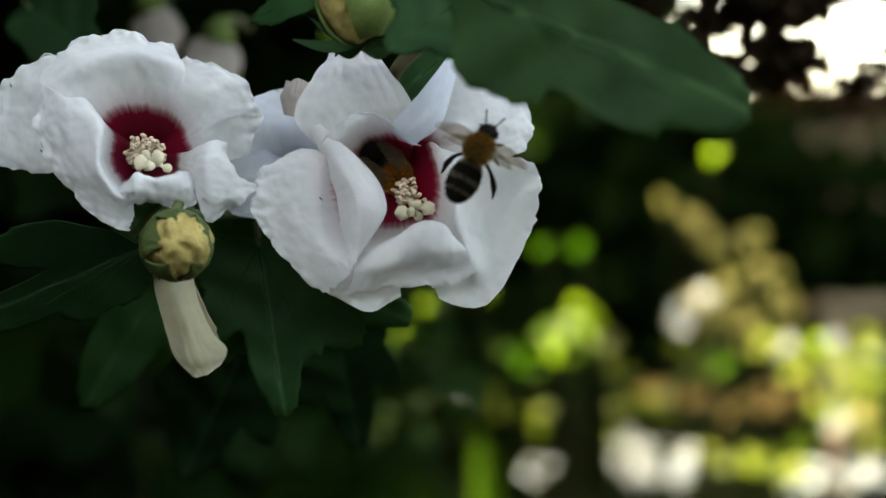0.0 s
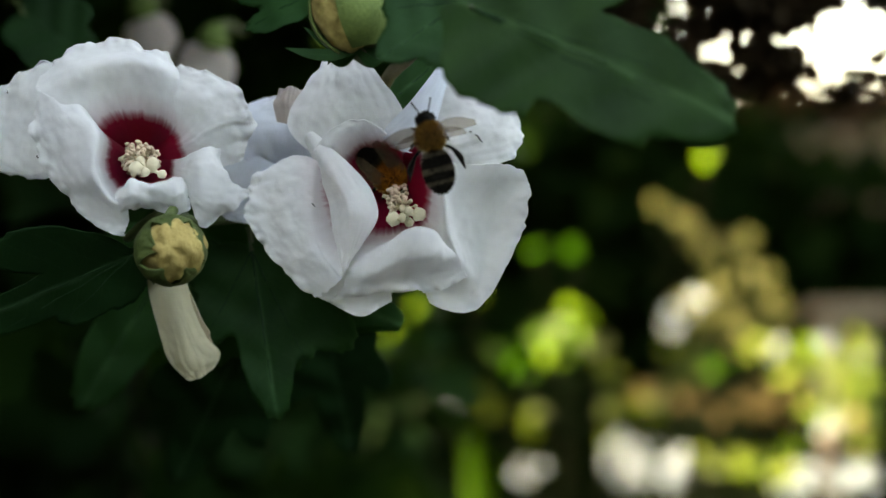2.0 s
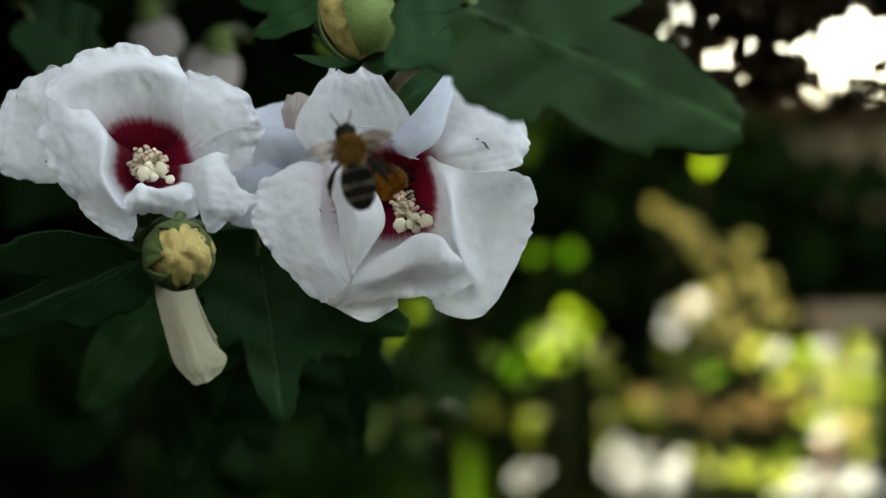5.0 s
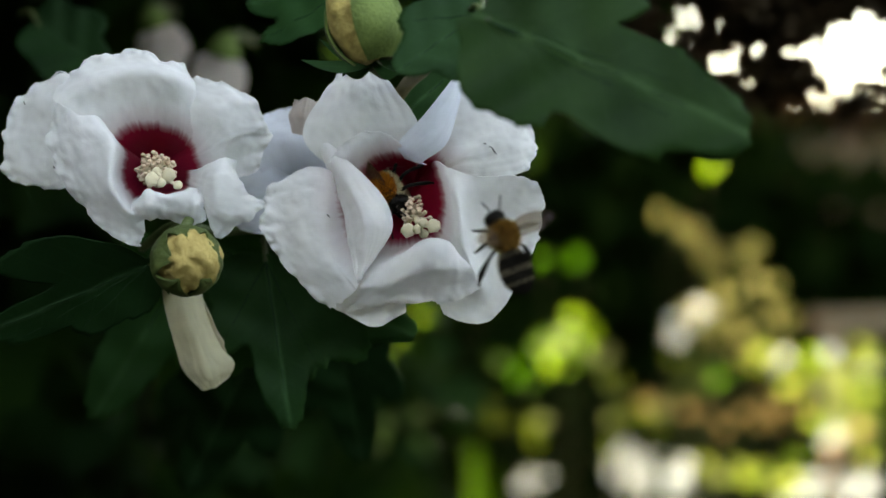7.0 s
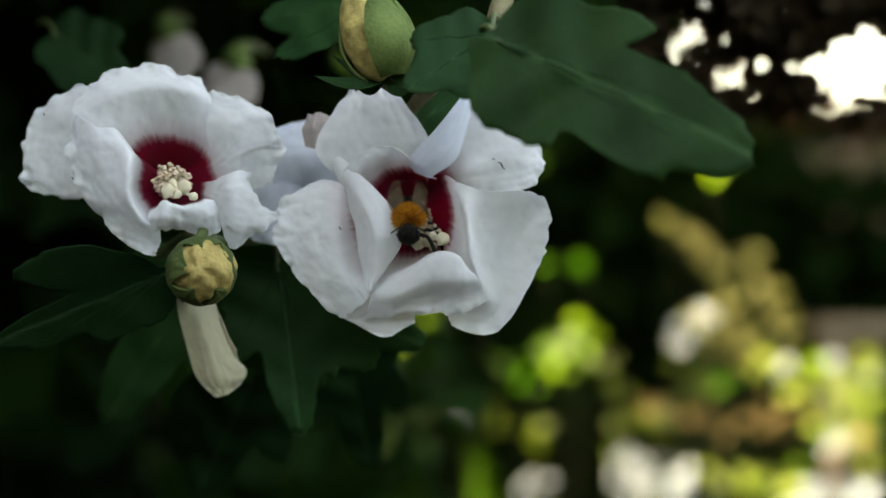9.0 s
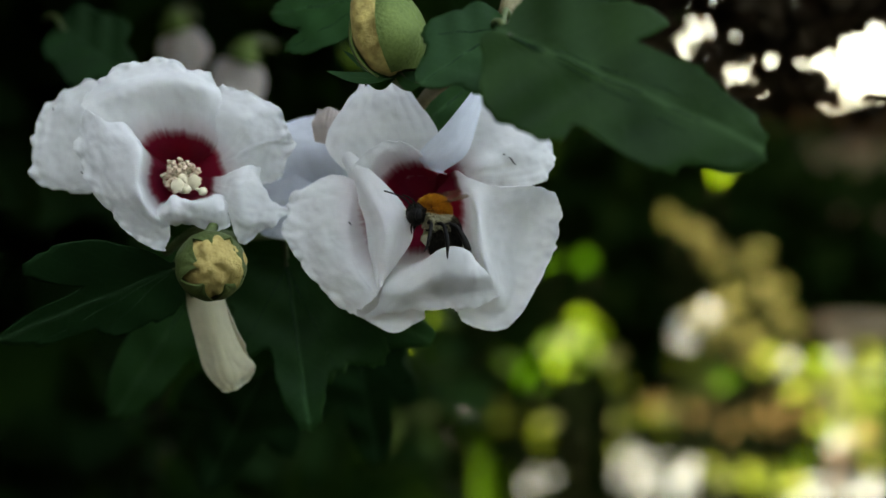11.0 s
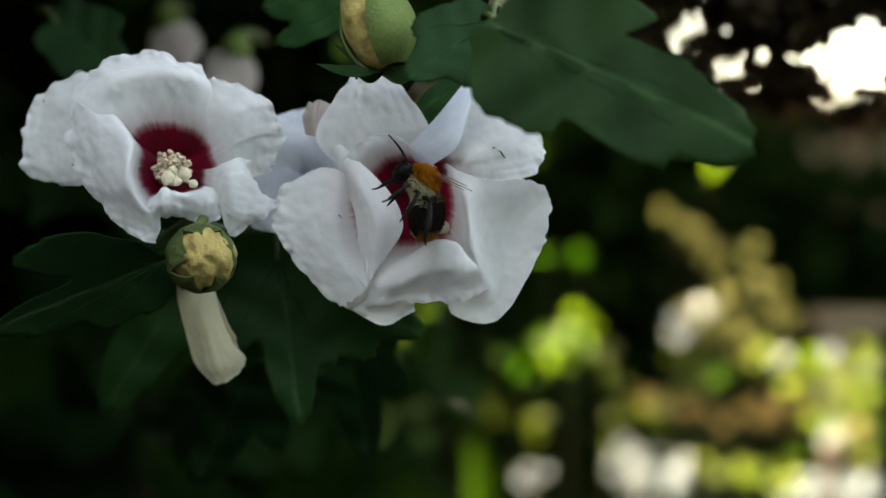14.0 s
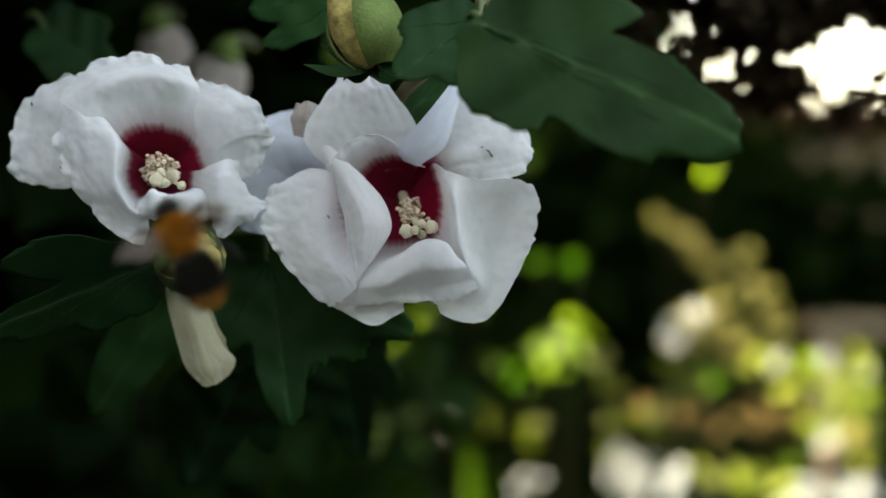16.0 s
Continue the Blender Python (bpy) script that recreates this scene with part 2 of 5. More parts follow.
# dark copy of the green stem: shade is painted in, the stalks get sun
STALK = surface("stalk_with_painted_shade", (0.008, 0.014, 0.005), (0.02, 0.032, 0.010), 350, 0.7, 0.3, gloss=0.1)
TWIG = surface("young_twig", (0.13, 0.11, 0.05), (0.28, 0.23, 0.12), 300, 0.7, 0.5)
MIDRIB = surface("leaf_midrib", (0.005, 0.022, 0.007), (0.011, 0.040, 0.013), 350, 0.6, 0.2, gloss=0.06)
BARK = surface("grey_brown_bark", (0.035, 0.027, 0.02), (0.10, 0.075, 0.055), 30, 0.85, 0.8)
GROUND = surface("garden_soil_and_grass", (0.010, 0.012, 0.005), (0.026, 0.032, 0.011), 3, 0.9, 0.7, fine=25)
BOARD = surface("weathered_board", (0.18, 0.125, 0.075), (0.34, 0.25, 0.165), 12, 0.8, 0.5, fine=9)
BLACK = surface("black_chitin", (0.004, 0.004, 0.004), (0.012, 0.010, 0.009), 900, 0.45, 0.3, gloss=0.1)
FUR_ORANGE = surface("orange_fur", (0.20, 0.055, 0.006), (0.68, 0.26, 0.028), 500, 0.8, 0.4, gloss=0.08, islands=True)
FUR_BROWN = surface("tawny_fur", (0.07, 0.034, 0.009), (0.40, 0.20, 0.045), 500, 0.8, 0.4, gloss=0.08, islands=True)
FUR_BLACK = surface("black_fur", (0.006, 0.005, 0.004), (0.022, 0.018, 0.014), 500, 0.8, 0.4, gloss=0.08, islands=True)
FUR_CREAM = surface("cream_fur", (0.42, 0.37, 0.23), (0.74, 0.69, 0.50), 500, 0.8, 0.4, gloss=0.08, islands=True)
FUR_GREY = surface("grey_fur", (0.085, 0.070, 0.045), (0.20, 0.17, 0.12), 500, 0.8, 0.4, gloss=0.08, islands=True)
FUR_RUST = surface("rust_fur", (0.20, 0.07, 0.012), (0.44, 0.18, 0.035), 500, 0.8, 0.4, gloss=0.08, islands=True)
SPECK = surface("dirt_speck", (0.015, 0.012, 0.010), (0.04, 0.03, 0.025), 900, 0.8, 0.3)


def wing_material():
    m, n, l, p = shader("bee_wing")
    p.inputs["Base Color"].default_value = (0.10, 0.065, 0.04, 1)
    p.inputs["Roughness"].default_value = 0.25
    clear, ms = n.new("ShaderNodeBsdfTransparent"), n.new("ShaderNodeMixShader")
    clear.inputs["Color"].default_value = (0.93, 0.88, 0.82, 1)
    ms.inputs["Fac"].default_value = 0.26
    l.new(clear.outputs["BSDF"], ms.inputs[1])
    l.new(p.outputs["BSDF"], ms.inputs[2])
    l.new(ms.outputs["Shader"], n["Material Output"].inputs["Surface"])
    return m


WING = wing_material()


# ---- building helpers ----
def empty(name, m, label, category, group=""):
    ob = new(name)
    ob.empty_display_size = 0.01
    ob.matrix_world = m
    return tagged(ob, label, category, group)


def place(ob, parent, label=""):
    if parent is not None:
        ob.parent = parent
    if label:
        tagged(ob, label)
    return ob


def raw(name, verts, faces, material, parent=None, label="", uvs=None, smooth=True):
    """One mesh object from arrays of corners and faces."""
    me = bpy.data.meshes.new(name)
    me.from_pydata([tuple(v) for v in verts], [], [tuple(f) for f in faces])
    if uvs is not None:
        layer = me.uv_layers.new(name="UVMap")
        idx = np.empty(len(me.loops), dtype=np.int32)
        me.loops.foreach_get("vertex_index", idx)
        layer.data.foreach_set("uv", np.asarray(uvs, dtype=np.float32)[idx].ravel())
    me.materials.append(material)
    if smooth:
        me.polygons.foreach_set("use_smooth", [True] * len(me.polygons))
    me.update()
    return place(new(name, me), parent, label)


def part(name, bm, material, parent=None, label="", smooth=True):
    me = bpy.data.meshes.new(name)
    bm.to_mesh(me)
    bm.free()
    me.materials.append(material)
    if smooth:
        me.polygons.foreach_set("use_smooth", [True] * len(me.polygons))
    return place(new(name, me), parent, label)


def sheet(name, grid, material, parent=None, label="", thick=0.0003, uvs=None):
    """A thin curved body from a grid of points (along, across): two skins and a rim."""
    g = np.asarray(grid, dtype=float)
    a, b = g.shape[:2]
    du, dv = np.gradient(g, axis=1), np.gradient(g, axis=0)
    nr = np.cross(du, dv)
    nr /= np.linalg.norm(nr, axis=2, keepdims=True) + 1e-12
    front, back = (g + nr * thick / 2).reshape(-1, 3), (g - nr * thick / 2).reshape(-1, 3)
    uv = np.stack(np.meshgrid(np.linspace(0, 1, b), np.linspace(0, 1, a)), axis=2).reshape(-1, 2)
    if uvs is not None:
        uv = np.asarray(uvs).reshape(-1, 2)
    n0 = a * b
    idx = np.arange(n0).reshape(a, b)
    faces = []
    for i in range(a - 1):
        for j in range(b - 1):
            q = (idx[i, j], idx[i, j + 1], idx[i + 1, j + 1], idx[i + 1, j])
            faces.append(q)
            faces.append(tuple(k + n0 for k in reversed(q)))
    rim = [idx[0, j] for j in range(b)] + [idx[i, b - 1] for i in range(1, a)] + [idx[a - 1, j] for j in range(b - 2, -1, -1)] + [idx[i, 0] for i in range(a - 2, 0, -1)]
    n1, k = 2 * n0, len(rim)
    for i in range(k):
        j = (i + 1) % k
        faces.append((n1 + j, n1 + i, n1 + k + i, n1 + k + j))
    return raw(name, np.vstack((front, back, front[rim], back[rim])), faces, material, parent, label, np.vstack((uv, uv, uv[rim], uv[rim])))


def spline(points, t):
    """Catmull-Rom through the points at t in 0..1 (array)."""
    p = np.asarray(points, dtype=float)
    if p.ndim == 1:
        p = p[:, None]
    n = len(p) - 1
    s = np.clip(np.asarray(t) * n, 0, n - 1e-9)
    i = s.astype(int)
    f = (s - i)[:, None]
    ext = np.vstack((2 * p[0] - p[1], p, 2 * p[-1] - p[-2]))
    a, b, c, d = ext[i], ext[i + 1], ext[i + 2], ext[i + 3]
    return 0.5 * (2 * b + (c - a) * f + (2 * a - 5 * b + 4 * c - d) * f ** 2 + (3 * b - a - 3 * c + d) * f ** 3)


def tube(name, points, radii, material, parent=None, label="", sides=10, steps=24, rough=0.0):
    """A bent, tapering round rod along the points."""
    t = np.linspace(0, 1, steps)
    c = spline(points, t)
    r = spline(radii, t)[:, 0]
    tan = np.gradient(c, axis=0)
    tan /= np.linalg.norm(tan, axis=1, keepdims=True) + 1e-12
    ref = np.array((0.31, 0.2, 0.93)) if abs(tan[0][2]) < 0.8 else np.array((0.95, 0.3, 0.1))
    e1 = np.cross(tan, ref)
    e1 /= np.linalg.norm(e1, axis=1, keepdims=True) + 1e-12
    e2 = np.cross(tan, e1)
    ang = np.linspace(0, 2 * np.pi, sides, endpoint=False)
    rr = r[:, None] * (1 + rough * np.random.uniform(-1, 1, (steps, sides)))
    ring = c[:, None, :] + rr[:, :, None] * (np.cos(ang)[None, :, None] * e1[:, None, :] + np.sin(ang)[None, :, None] * e2[:, None, :])
    verts = np.vstack((ring.reshape(-1, 3), c[:1], c[-1:]))
    faces = []
    for i in range(steps - 1):
        for j in range(sides):
            k = (j + 1) % sides
            faces.append((i * sides + j, i * sides + k, (i + 1) * sides + k, (i + 1) * sides + j))
    e = steps * sides
    for j in range(sides):
        k = (j + 1) % sides
        faces.append((e, k, j))
        faces.append((e + 1, (steps - 1) * sides + j, (steps - 1) * sides + k))
    return raw(name, verts, faces, material, parent, label)


def blob(name, centre, radii, material, parent=None, label="", turn=None, bumpy=0.0, seed=0, seg=20, folds=0.0):
    """A rounded body, uneven where wanted."""
    bm = bmesh.new()
    bmesh.ops.create_uvsphere(bm, u_segments=seg, v_segments=max(8, seg * 2 // 3), radius=1.0)
    m = turn.to_matrix().to_4x4() if turn is not None else Matrix.Identity(4)
    for v in bm.verts:
        k = 1 + bumpy * noise.noise(v.co * 2.3 + Vector((seed, 0, 0)))
        k += folds * (abs(math.sin(2.5 * math.atan2(v.co.z, v.co.x) + 3.0 * v.co.y)) - 0.6 + 0.5 * noise.noise(v.co * 5))
        v.co = Vector(centre) + m @ Vector((v.co.x * radii[0] * k, v.co.y * radii[1] * k, v.co.z * radii[2] * k))
    return part(name, bm, material, parent, label)


MM = 0.001


def petal(parent, spine, widths, material=PETAL, lean=0.0, curl=(0, 0), cup=0.0, ruffle=1.0, fray=1.0, seed=1, bend=0.0, label="", name="petal", rounded=0.28, ridge=0.0):
    """spine: points in millimetres from the flower's base outwards; widths: half widths; lean: degrees by which the blade's breadth turns;
    curl: how far its two edges rise towards the front; cup: hollow of the middle; ruffle, fray: waves and teeth of the rim."""
    rs = np.random.RandomState(seed)
    na, nb = 64, 71
    v = np.linspace(0, 1, na)
    u = np.linspace(-1, 1, nb)
    sp = np.asarray(spine, dtype=float)
    az = math.atan2(sp[-1][2], sp[-1][0]) + radians(lean)
    across = np.array((-math.sin(az), 0.0, math.cos(az)))
    def ragged(x):
        """Uneven line in -1..1 with large and small steps."""
        knots = [np.sort(np.concatenate(((-1.3, 1.3), rs.uniform(-1.2, 1.2, m)))) for m in (8, 19, 70)]
        lines = [np.interp(x, q, rs.uniform(-1, 1, len(q))) for q in knots]
        patchy = np.clip(0.5 + 1.2 * np.interp(x, np.linspace(-1.2, 1.2, 7), rs.uniform(-1, 1, 7)), 0.1, 1.0)
        return 0.50 * lines[0] + 0.36 * lines[1] + 0.36 * patchy * lines[2]

    teeth = 0.065 * fray * ragged(u)
    edge_l, edge_r = ragged(np.linspace(0, 1.1, 200)), ragged(np.linspace(0, 1.1, 200))
    reach = 1 - rounded * np.abs(u) ** 2.4 + teeth
    grid = np.zeros((na, nb, 3))
    ph = rs.uniform(0, 6, 6)
    for j in range(nb):
        vv = np.clip(v * reach[j], 0, 1.08)
        s = spline(sp, np.minimum(vv, 1))
        over = np.maximum(vv - 1, 0)[:, None]
        s = s + over * (sp[-1] - sp[-2]) * (len(sp) - 1)
        w = spline(widths, np.minimum(vv, 1))[:, 0]
        side = 1 + 0.12 * fray * abs(u[j]) ** 5 * vv * np.interp(vv, np.linspace(0, 1.1, 200), edge_l if u[j] < 0 else edge_r)
        c = curl[0] * max(0, -u[j]) ** 2 + curl[1] * max(0, u[j]) ** 2
        wave = ruffle * (vv ** 2.5 * 1.3 * math.sin(u[j] * 4.3 + ph[0]) + vv ** 5 * 0.6 * np.sin(u[j] * 7.1 + vv * 4 + ph[1]))
        frill = np.array([noise.noise(Vector((u[j] * 7.0 + seed, q * 14.0, seed * 5.3))) * (max(0.0, q - 0.55) / 0.45) ** 2 + noise.noise(Vector((u[j] * 2.5, q * 9.0, seed * 7.1))) * abs(u[j]) ** 5 * q for q in vv])
        wave = wave + 1.5 * ruffle * frill
        low = cup * (1 - u[j] ** 2) * np.sin(np.pi * np.minimum(vv, 1))
        grid[:, j] = s + (u[j] * w * side)[:, None] * across
        crumple = np.array([noise.noise(Vector((u[j] * 2.0, q * 3.2, seed * 3.7))) * 2.2 * q + noise.noise(Vector((u[j] * 4.0, q * 9.0, seed * 1.3))) * 0.7 * q ** 2 - (abs(noise.noise(Vector((u[j] * 2.2, q * 1.6, seed * 2.1)))) - 0.25) * 1.8 * q ** 1.3 for q in vv])
        crumple = crumple - ridge * math.sqrt(max(0.0, 1 - u[j] ** 2)) * np.exp(-((vv - 0.52) / 0.055) ** 2)
        grid[:, j, 1] += -c * vv ** 0.8 + low + wave * 0.75 + crumple * ruffle
        rad = s - np.array((sp[0][0], 0, sp[0][2]))
        rad[:, 1] = 0
        rr = np.linalg.norm(rad, axis=1)
        wrap = np.clip((0.62 - vv) / 0.25, 0, 1) * np.minimum((u[j] * w) ** 2 / (2 * np.maximum(rr, 6.0)), 5.0)
        grid[:, j] -= (wrap / (rr + 1e-6))[:, None] * rad
        grid[:, j] += bend * (u[j] ** 2) * (4 * vv * (1 - np.minimum(vv, 1)))[:, None] * np.array((math.cos(az), 0, math.sin(az)))
    return sheet(name, grid * MM, material, parent, label, 0.00030)


def guided_petal(parent, guides, eye=14.0, material=PETAL, ruffle=1.0, fray=1.0, seed=1, label=""):
    """A broad petal skinned over guide lines that run in millimetres from the throat to the rim, side by side.
    eye: length of its red part from the throat; ruffle: crumple of the blade; fray: depth of the notches in its rim."""
    rs = np.random.RandomState(seed)
    na, nb = 64, 72
    dense_v, dense_u = np.linspace(0, 1, 90), np.linspace(0, 1, 90)
    lines = np.stack([spline(g, dense_v) for g in guides])
    skin = np.stack([spline(lines[:, i], dense_u) for i in range(len(dense_v))])
    past = (skin[-1] - skin[-2])[None] * np.arange(1, 6)[:, None, None]
    skin = np.concatenate((skin, skin[-1][None] + past))

    def notches(n):
        x = np.linspace(0, 1, n)
        out = np.zeros(n)
        for count, deep in ((6, 0.8), (15, 0.5), (30, 0.32)):
            knots = np.sort(np.concatenate(((0, 1), rs.uniform(0, 1, count))))
            out += deep * np.interp(x, knots, rs.uniform(0, 1, len(knots)) ** 2)
        return out

    v, u = np.meshgrid(np.linspace(0, 1, na), np.linspace(0, 1, nb), indexing="ij")
    v = v * (1.035 - 0.062 * fray * notches(nb)[None, :])
    side_l, side_r = notches(na)[:, None], notches(na)[:, None]
    late = np.clip((v - 0.5) / 0.3, 0, 1)
    u = np.clip(u + 0.035 * fray * late * (side_l * (1 - u) ** 6 - side_r * u ** 6), 0, 1)

    def sample(field):
        fv, fu = v * (len(dense_v) - 1), u * (len(dense_u) - 1)
        i, j = np.minimum(fv.astype(int), len(skin) - 2), np.minimum(fu.astype(int), len(dense_u) - 2)
        a, b = (fv - i)[..., None], (fu - j)[..., None]
        return (field[i, j] * (1 - a) * (1 - b) + field[i + 1, j] * a * (1 - b) + field[i, j + 1] * (1 - a) * b + field[i + 1, j + 1] * a * b)

    grid = sample(skin)
    arc = np.concatenate((np.zeros((1, skin.shape[1])), np.cumsum(np.linalg.norm(np.diff(skin, axis=0), axis=2), axis=0)))
    run = sample(arc[..., None])[..., 0]
    nr = np.cross(np.gradient(grid, axis=1), np.gradient(grid, axis=0))
    nr /= np.linalg.norm(nr, axis=2, keepdims=True) + 1e-9
    rise = np.zeros((na, nb))
    for i in range(na):
        for j in range(nb):
            p = Vector(grid[i, j]) + Vector((seed * 31.0, 0, 0))
            vv, rim = v[i, j], max(0.0, v[i, j] - 0.62) / 0.38
            folds = noise.noise(p * 0.11) * 1.0 + (0.25 - abs(noise.noise(p * 0.17))) * 0.9
            small = noise.noise(p * 0.42) * 0.22 + noise.noise(p * 0.9) * 0.07
            edge = noise.noise(p * 0.22 + Vector((3, 9, 1))) * 2.2 * rim ** 2 + noise.noise(p * 0.55) * 1.0 * rim ** 3
            rays = noise.noise(Vector((u[i, j] * 11.0, vv * 1.3, seed * 5.0))) * 0.45 * vv
            rise[i, j] = ruffle * min(1.0, vv * 2.2) * (0.5 * folds + small + edge + rays)
    grid = grid + nr * rise[..., None]
    uv = np.stack((np.linspace(0, 1, nb)[None, :].repeat(na, 0), run / eye * 0.41), axis=2)
    ob = sheet("petal", grid * MM, material, parent, label, 0.00016, uv)
    return ob, grid


def speck(flower, petal_made, x, z, run):
    """A thin dark crumb lying on a petal at (x, z) millimetres; run: its bends."""
    _, grid = petal_made
    pts = grid.reshape(-1, 3)
    line = []
    for dx, dz in run:
        near = np.hypot(pts[:, 0] - x - dx, pts[:, 2] - z - dz)
        y = pts[near < 1.0][:, 1].min() if (near < 1.0).any() else pts[near.argmin()][1]
        line.append(((x + dx) * MM, (y - 0.1) * MM, (z + dz) * MM))
    tube("dirt_speck", line, [0.10 * MM] + [0.17 * MM] * (len(line) - 2) + [0.08 * MM], SPECK, flower, "thin dark speck of dirt", sides=6, steps=8, rough=0.3)


def pistil(parent, root, way, length, lobes, seed=3, spread=1.0, count=110):
    """The column with its stamens and the five stigma lobes; way: its direction out of the throat."""
    rs = np.random.RandomState(seed)
    d = Vector(way).normalized()
    o = Vector(root)
    pts = [o + d * (length * k) + Vector((0, 0, -0.6 * math.sin(k * 3))) for k in (0, 0.35, 0.7, 1.0)]
    tube("stamen_column", [tuple(p * MM) for p in pts], [1.5 * MM, 1.4 * MM, 1.1 * MM, 0.8 * MM], PISTIL, parent, "cream stamen column")
    side = d.orthogonal().normalized()
    up = d.cross(side)
    for k in range(count):
        a, s = rs.uniform(0, 6.28), rs.uniform(0.30, 0.84)
        root = o + d * (length * s)
        r = rs.uniform(2.0, 4.8) * spread
        end = root + (side * math.cos(a) + up * math.sin(a)) * r + d * rs.uniform(0.4, 1.4)
        fil = tube("stamen", [tuple(root * MM), tuple((root * 0.5 + end * 0.5 + d * 0.3) * MM), tuple(end * MM)], [0.16 * MM] * 3, PISTIL, parent, sides=5, steps=5)
        blob("anther", tuple(end * MM), (0.68 * MM, 0.6 * MM, 0.55 * MM), POLLEN, fil, bumpy=0.3, seed=k, seg=8)
    tip = pts[-1]
    for k, (x, y, z) in enumerate(lobes):
        big = 1.3 if k < 2 else 0.85
        e = tip + Vector((x, y, z))
        st = tube("style_branch", [tuple(tip * MM), tuple((tip * 0.4 + e * 0.6 + d * 0.5) * MM), tuple(e * MM)], [0.55 * MM, 0.5 * MM, 0.6 * MM], STIGMA, parent, sides=8, steps=8)
        blob("stigma", tuple(e * MM), (1.45 * big * MM, 0.9 * MM, 1.4 * big * MM), STIGMA, st, bumpy=0.28, seed=x, seg=16)


LOBES = ((0, 1.0, 0.17), (36, 0.64, 0.14), (-36, 0.62, 0.14), (72, 0.36, 0.12), (-72, 0.36, 0.12))


def leaf(base, tip, lobes=LOBES, material=LEAF, face=(0, -1, 0.35), fold=0.10, droop=0.0, teeth=1.0, seed=1, label="", stalk=None, name="hibiscus_leaf", wavy=1.0, thick=0.00035):
    """One toothed, lobed blade from base to tip. lobes: for each its angle from the midrib in degrees, its reach and half its breadth as shares of the length."""
    rs = np.random.RandomState(seed)
    b, t = np.array(base, float), np.array(tip, float)
    ax = t - b
    ln = np.linalg.norm(ax)
    ax /= ln
    f = np.array(face, float)
    f -= ax * f.dot(ax)
    f /= np.linalg.norm(f)
    ac = np.cross(ax, f)
    nt, nr = 220, 14
    th = np.linspace(-np.pi, np.pi, nt, endpoint=False)
    total = np.full(nt, 0.05 ** 9)
    for deg, reach, half in lobes:
        ph = (th - radians(deg) + np.pi) % (2 * np.pi) - np.pi
        a_, b_ = reach / 2, half
        c_ = np.maximum(np.cos(ph), 0)
        r = 2 * a_ * b_ ** 2 * c_ / (b_ ** 2 * c_ ** 2 + a_ ** 2 * np.sin(ph) ** 2 + 1e-9)
        total += np.minimum(r, reach) ** 9
    rim = total ** (1 / 9)
    saw = np.abs(((np.cumsum(np.hypot(np.gradient(rim), rim * 2 * np.pi / nt)) / 0.085) % 1.0) - 0.3)
    rim = rim * (1 + teeth * (0.07 * (saw - 0.35) + 0.025 * np.interp(th, np.linspace(-np.pi, np.pi, 60), rs.uniform(-1, 1, 60))))
    verts, uvs = [np.zeros(3)], [(0.5, 0.0)]
    for i in range(1, nr + 1):
        q = rim * (i / nr) ** 0.9
        along, side = q * np.cos(th), q * np.sin(th)
        h = fold * np.abs(side) - droop * np.maximum(along, 0) ** 2 + 0.035 * wavy * np.sin(along * 6 + side * 5 + seed) * np.abs(side) ** 0.7 + 0.012 * wavy * np.sin(along * 21 + np.abs(side) * 13 + seed)
        pts = ln * (along[:, None] * ax + side[:, None] * ac + h[:, None] * f)
        verts += list(pts)
        uvs += [(0.5 + sd * 0.95, al) for sd, al in zip(side, along)]
    n1 = len(verts)
    verts = verts + [v - f * thick for v in verts]
    faces = []
    for j in range(nt):
        k = (j + 1) % nt
        faces += [(0, 1 + j, 1 + k), (n1, n1 + 1 + k, n1 + 1 + j)]
        for i in range(nr - 1):
            p, q = 1 + i * nt, 1 + (i + 1) * nt
            faces += [(p + j, q + j, q + k, p + k), (n1 + p + k, n1 + q + k, n1 + q + j, n1 + p + j)]
        e = 1 + (nr - 1) * nt
        faces.append((e + k, e + j, n1 + e + j, n1 + e + k))
    root = empty(name, Matrix.Translation(base), label, "leaf", "hibiscus leaves")
    raw("blade", verts, faces, material, root, "", uvs + uvs)
    for deg, reach, half in sorted(lobes, key=lambda q: abs(q[0]))[:3]:
        e = ax * math.cos(radians(deg)) + ac * math.sin(radians(deg))
        line = []
        for k in np.linspace(0, 0.92 * reach, 8):
            al, sd = k * math.cos(radians(deg)), k * math.sin(radians(deg))
            h = fold * abs(sd) - droop * al ** 2 + 0.035 * wavy * math.sin(al * 6 + sd * 5 + seed) * abs(sd) ** 0.7 + 0.012 * wavy * math.sin(al * 21 + abs(sd) * 13 + seed)
            line.append(ln * k * e + f * (ln * h - 0.00002))
        tube("vein" if deg else "midrib", line, np.linspace(0.00032, 0.0001, 8) * (1.0 if not deg else 0.7), MIDRIB, root, sides=6, steps=18)
    if stalk is not None:
        s = np.array(stalk, float) - b
        tube("leaf_stalk", [tuple(s), tuple(s * 0.5 + np.array((0, 0, 0.003))), (0, 0, 0)], [0.0010, 0.0008, 0.0008], GREEN_STEM, root, "thin green leaf stalk", sides=8, steps=12)
    return root


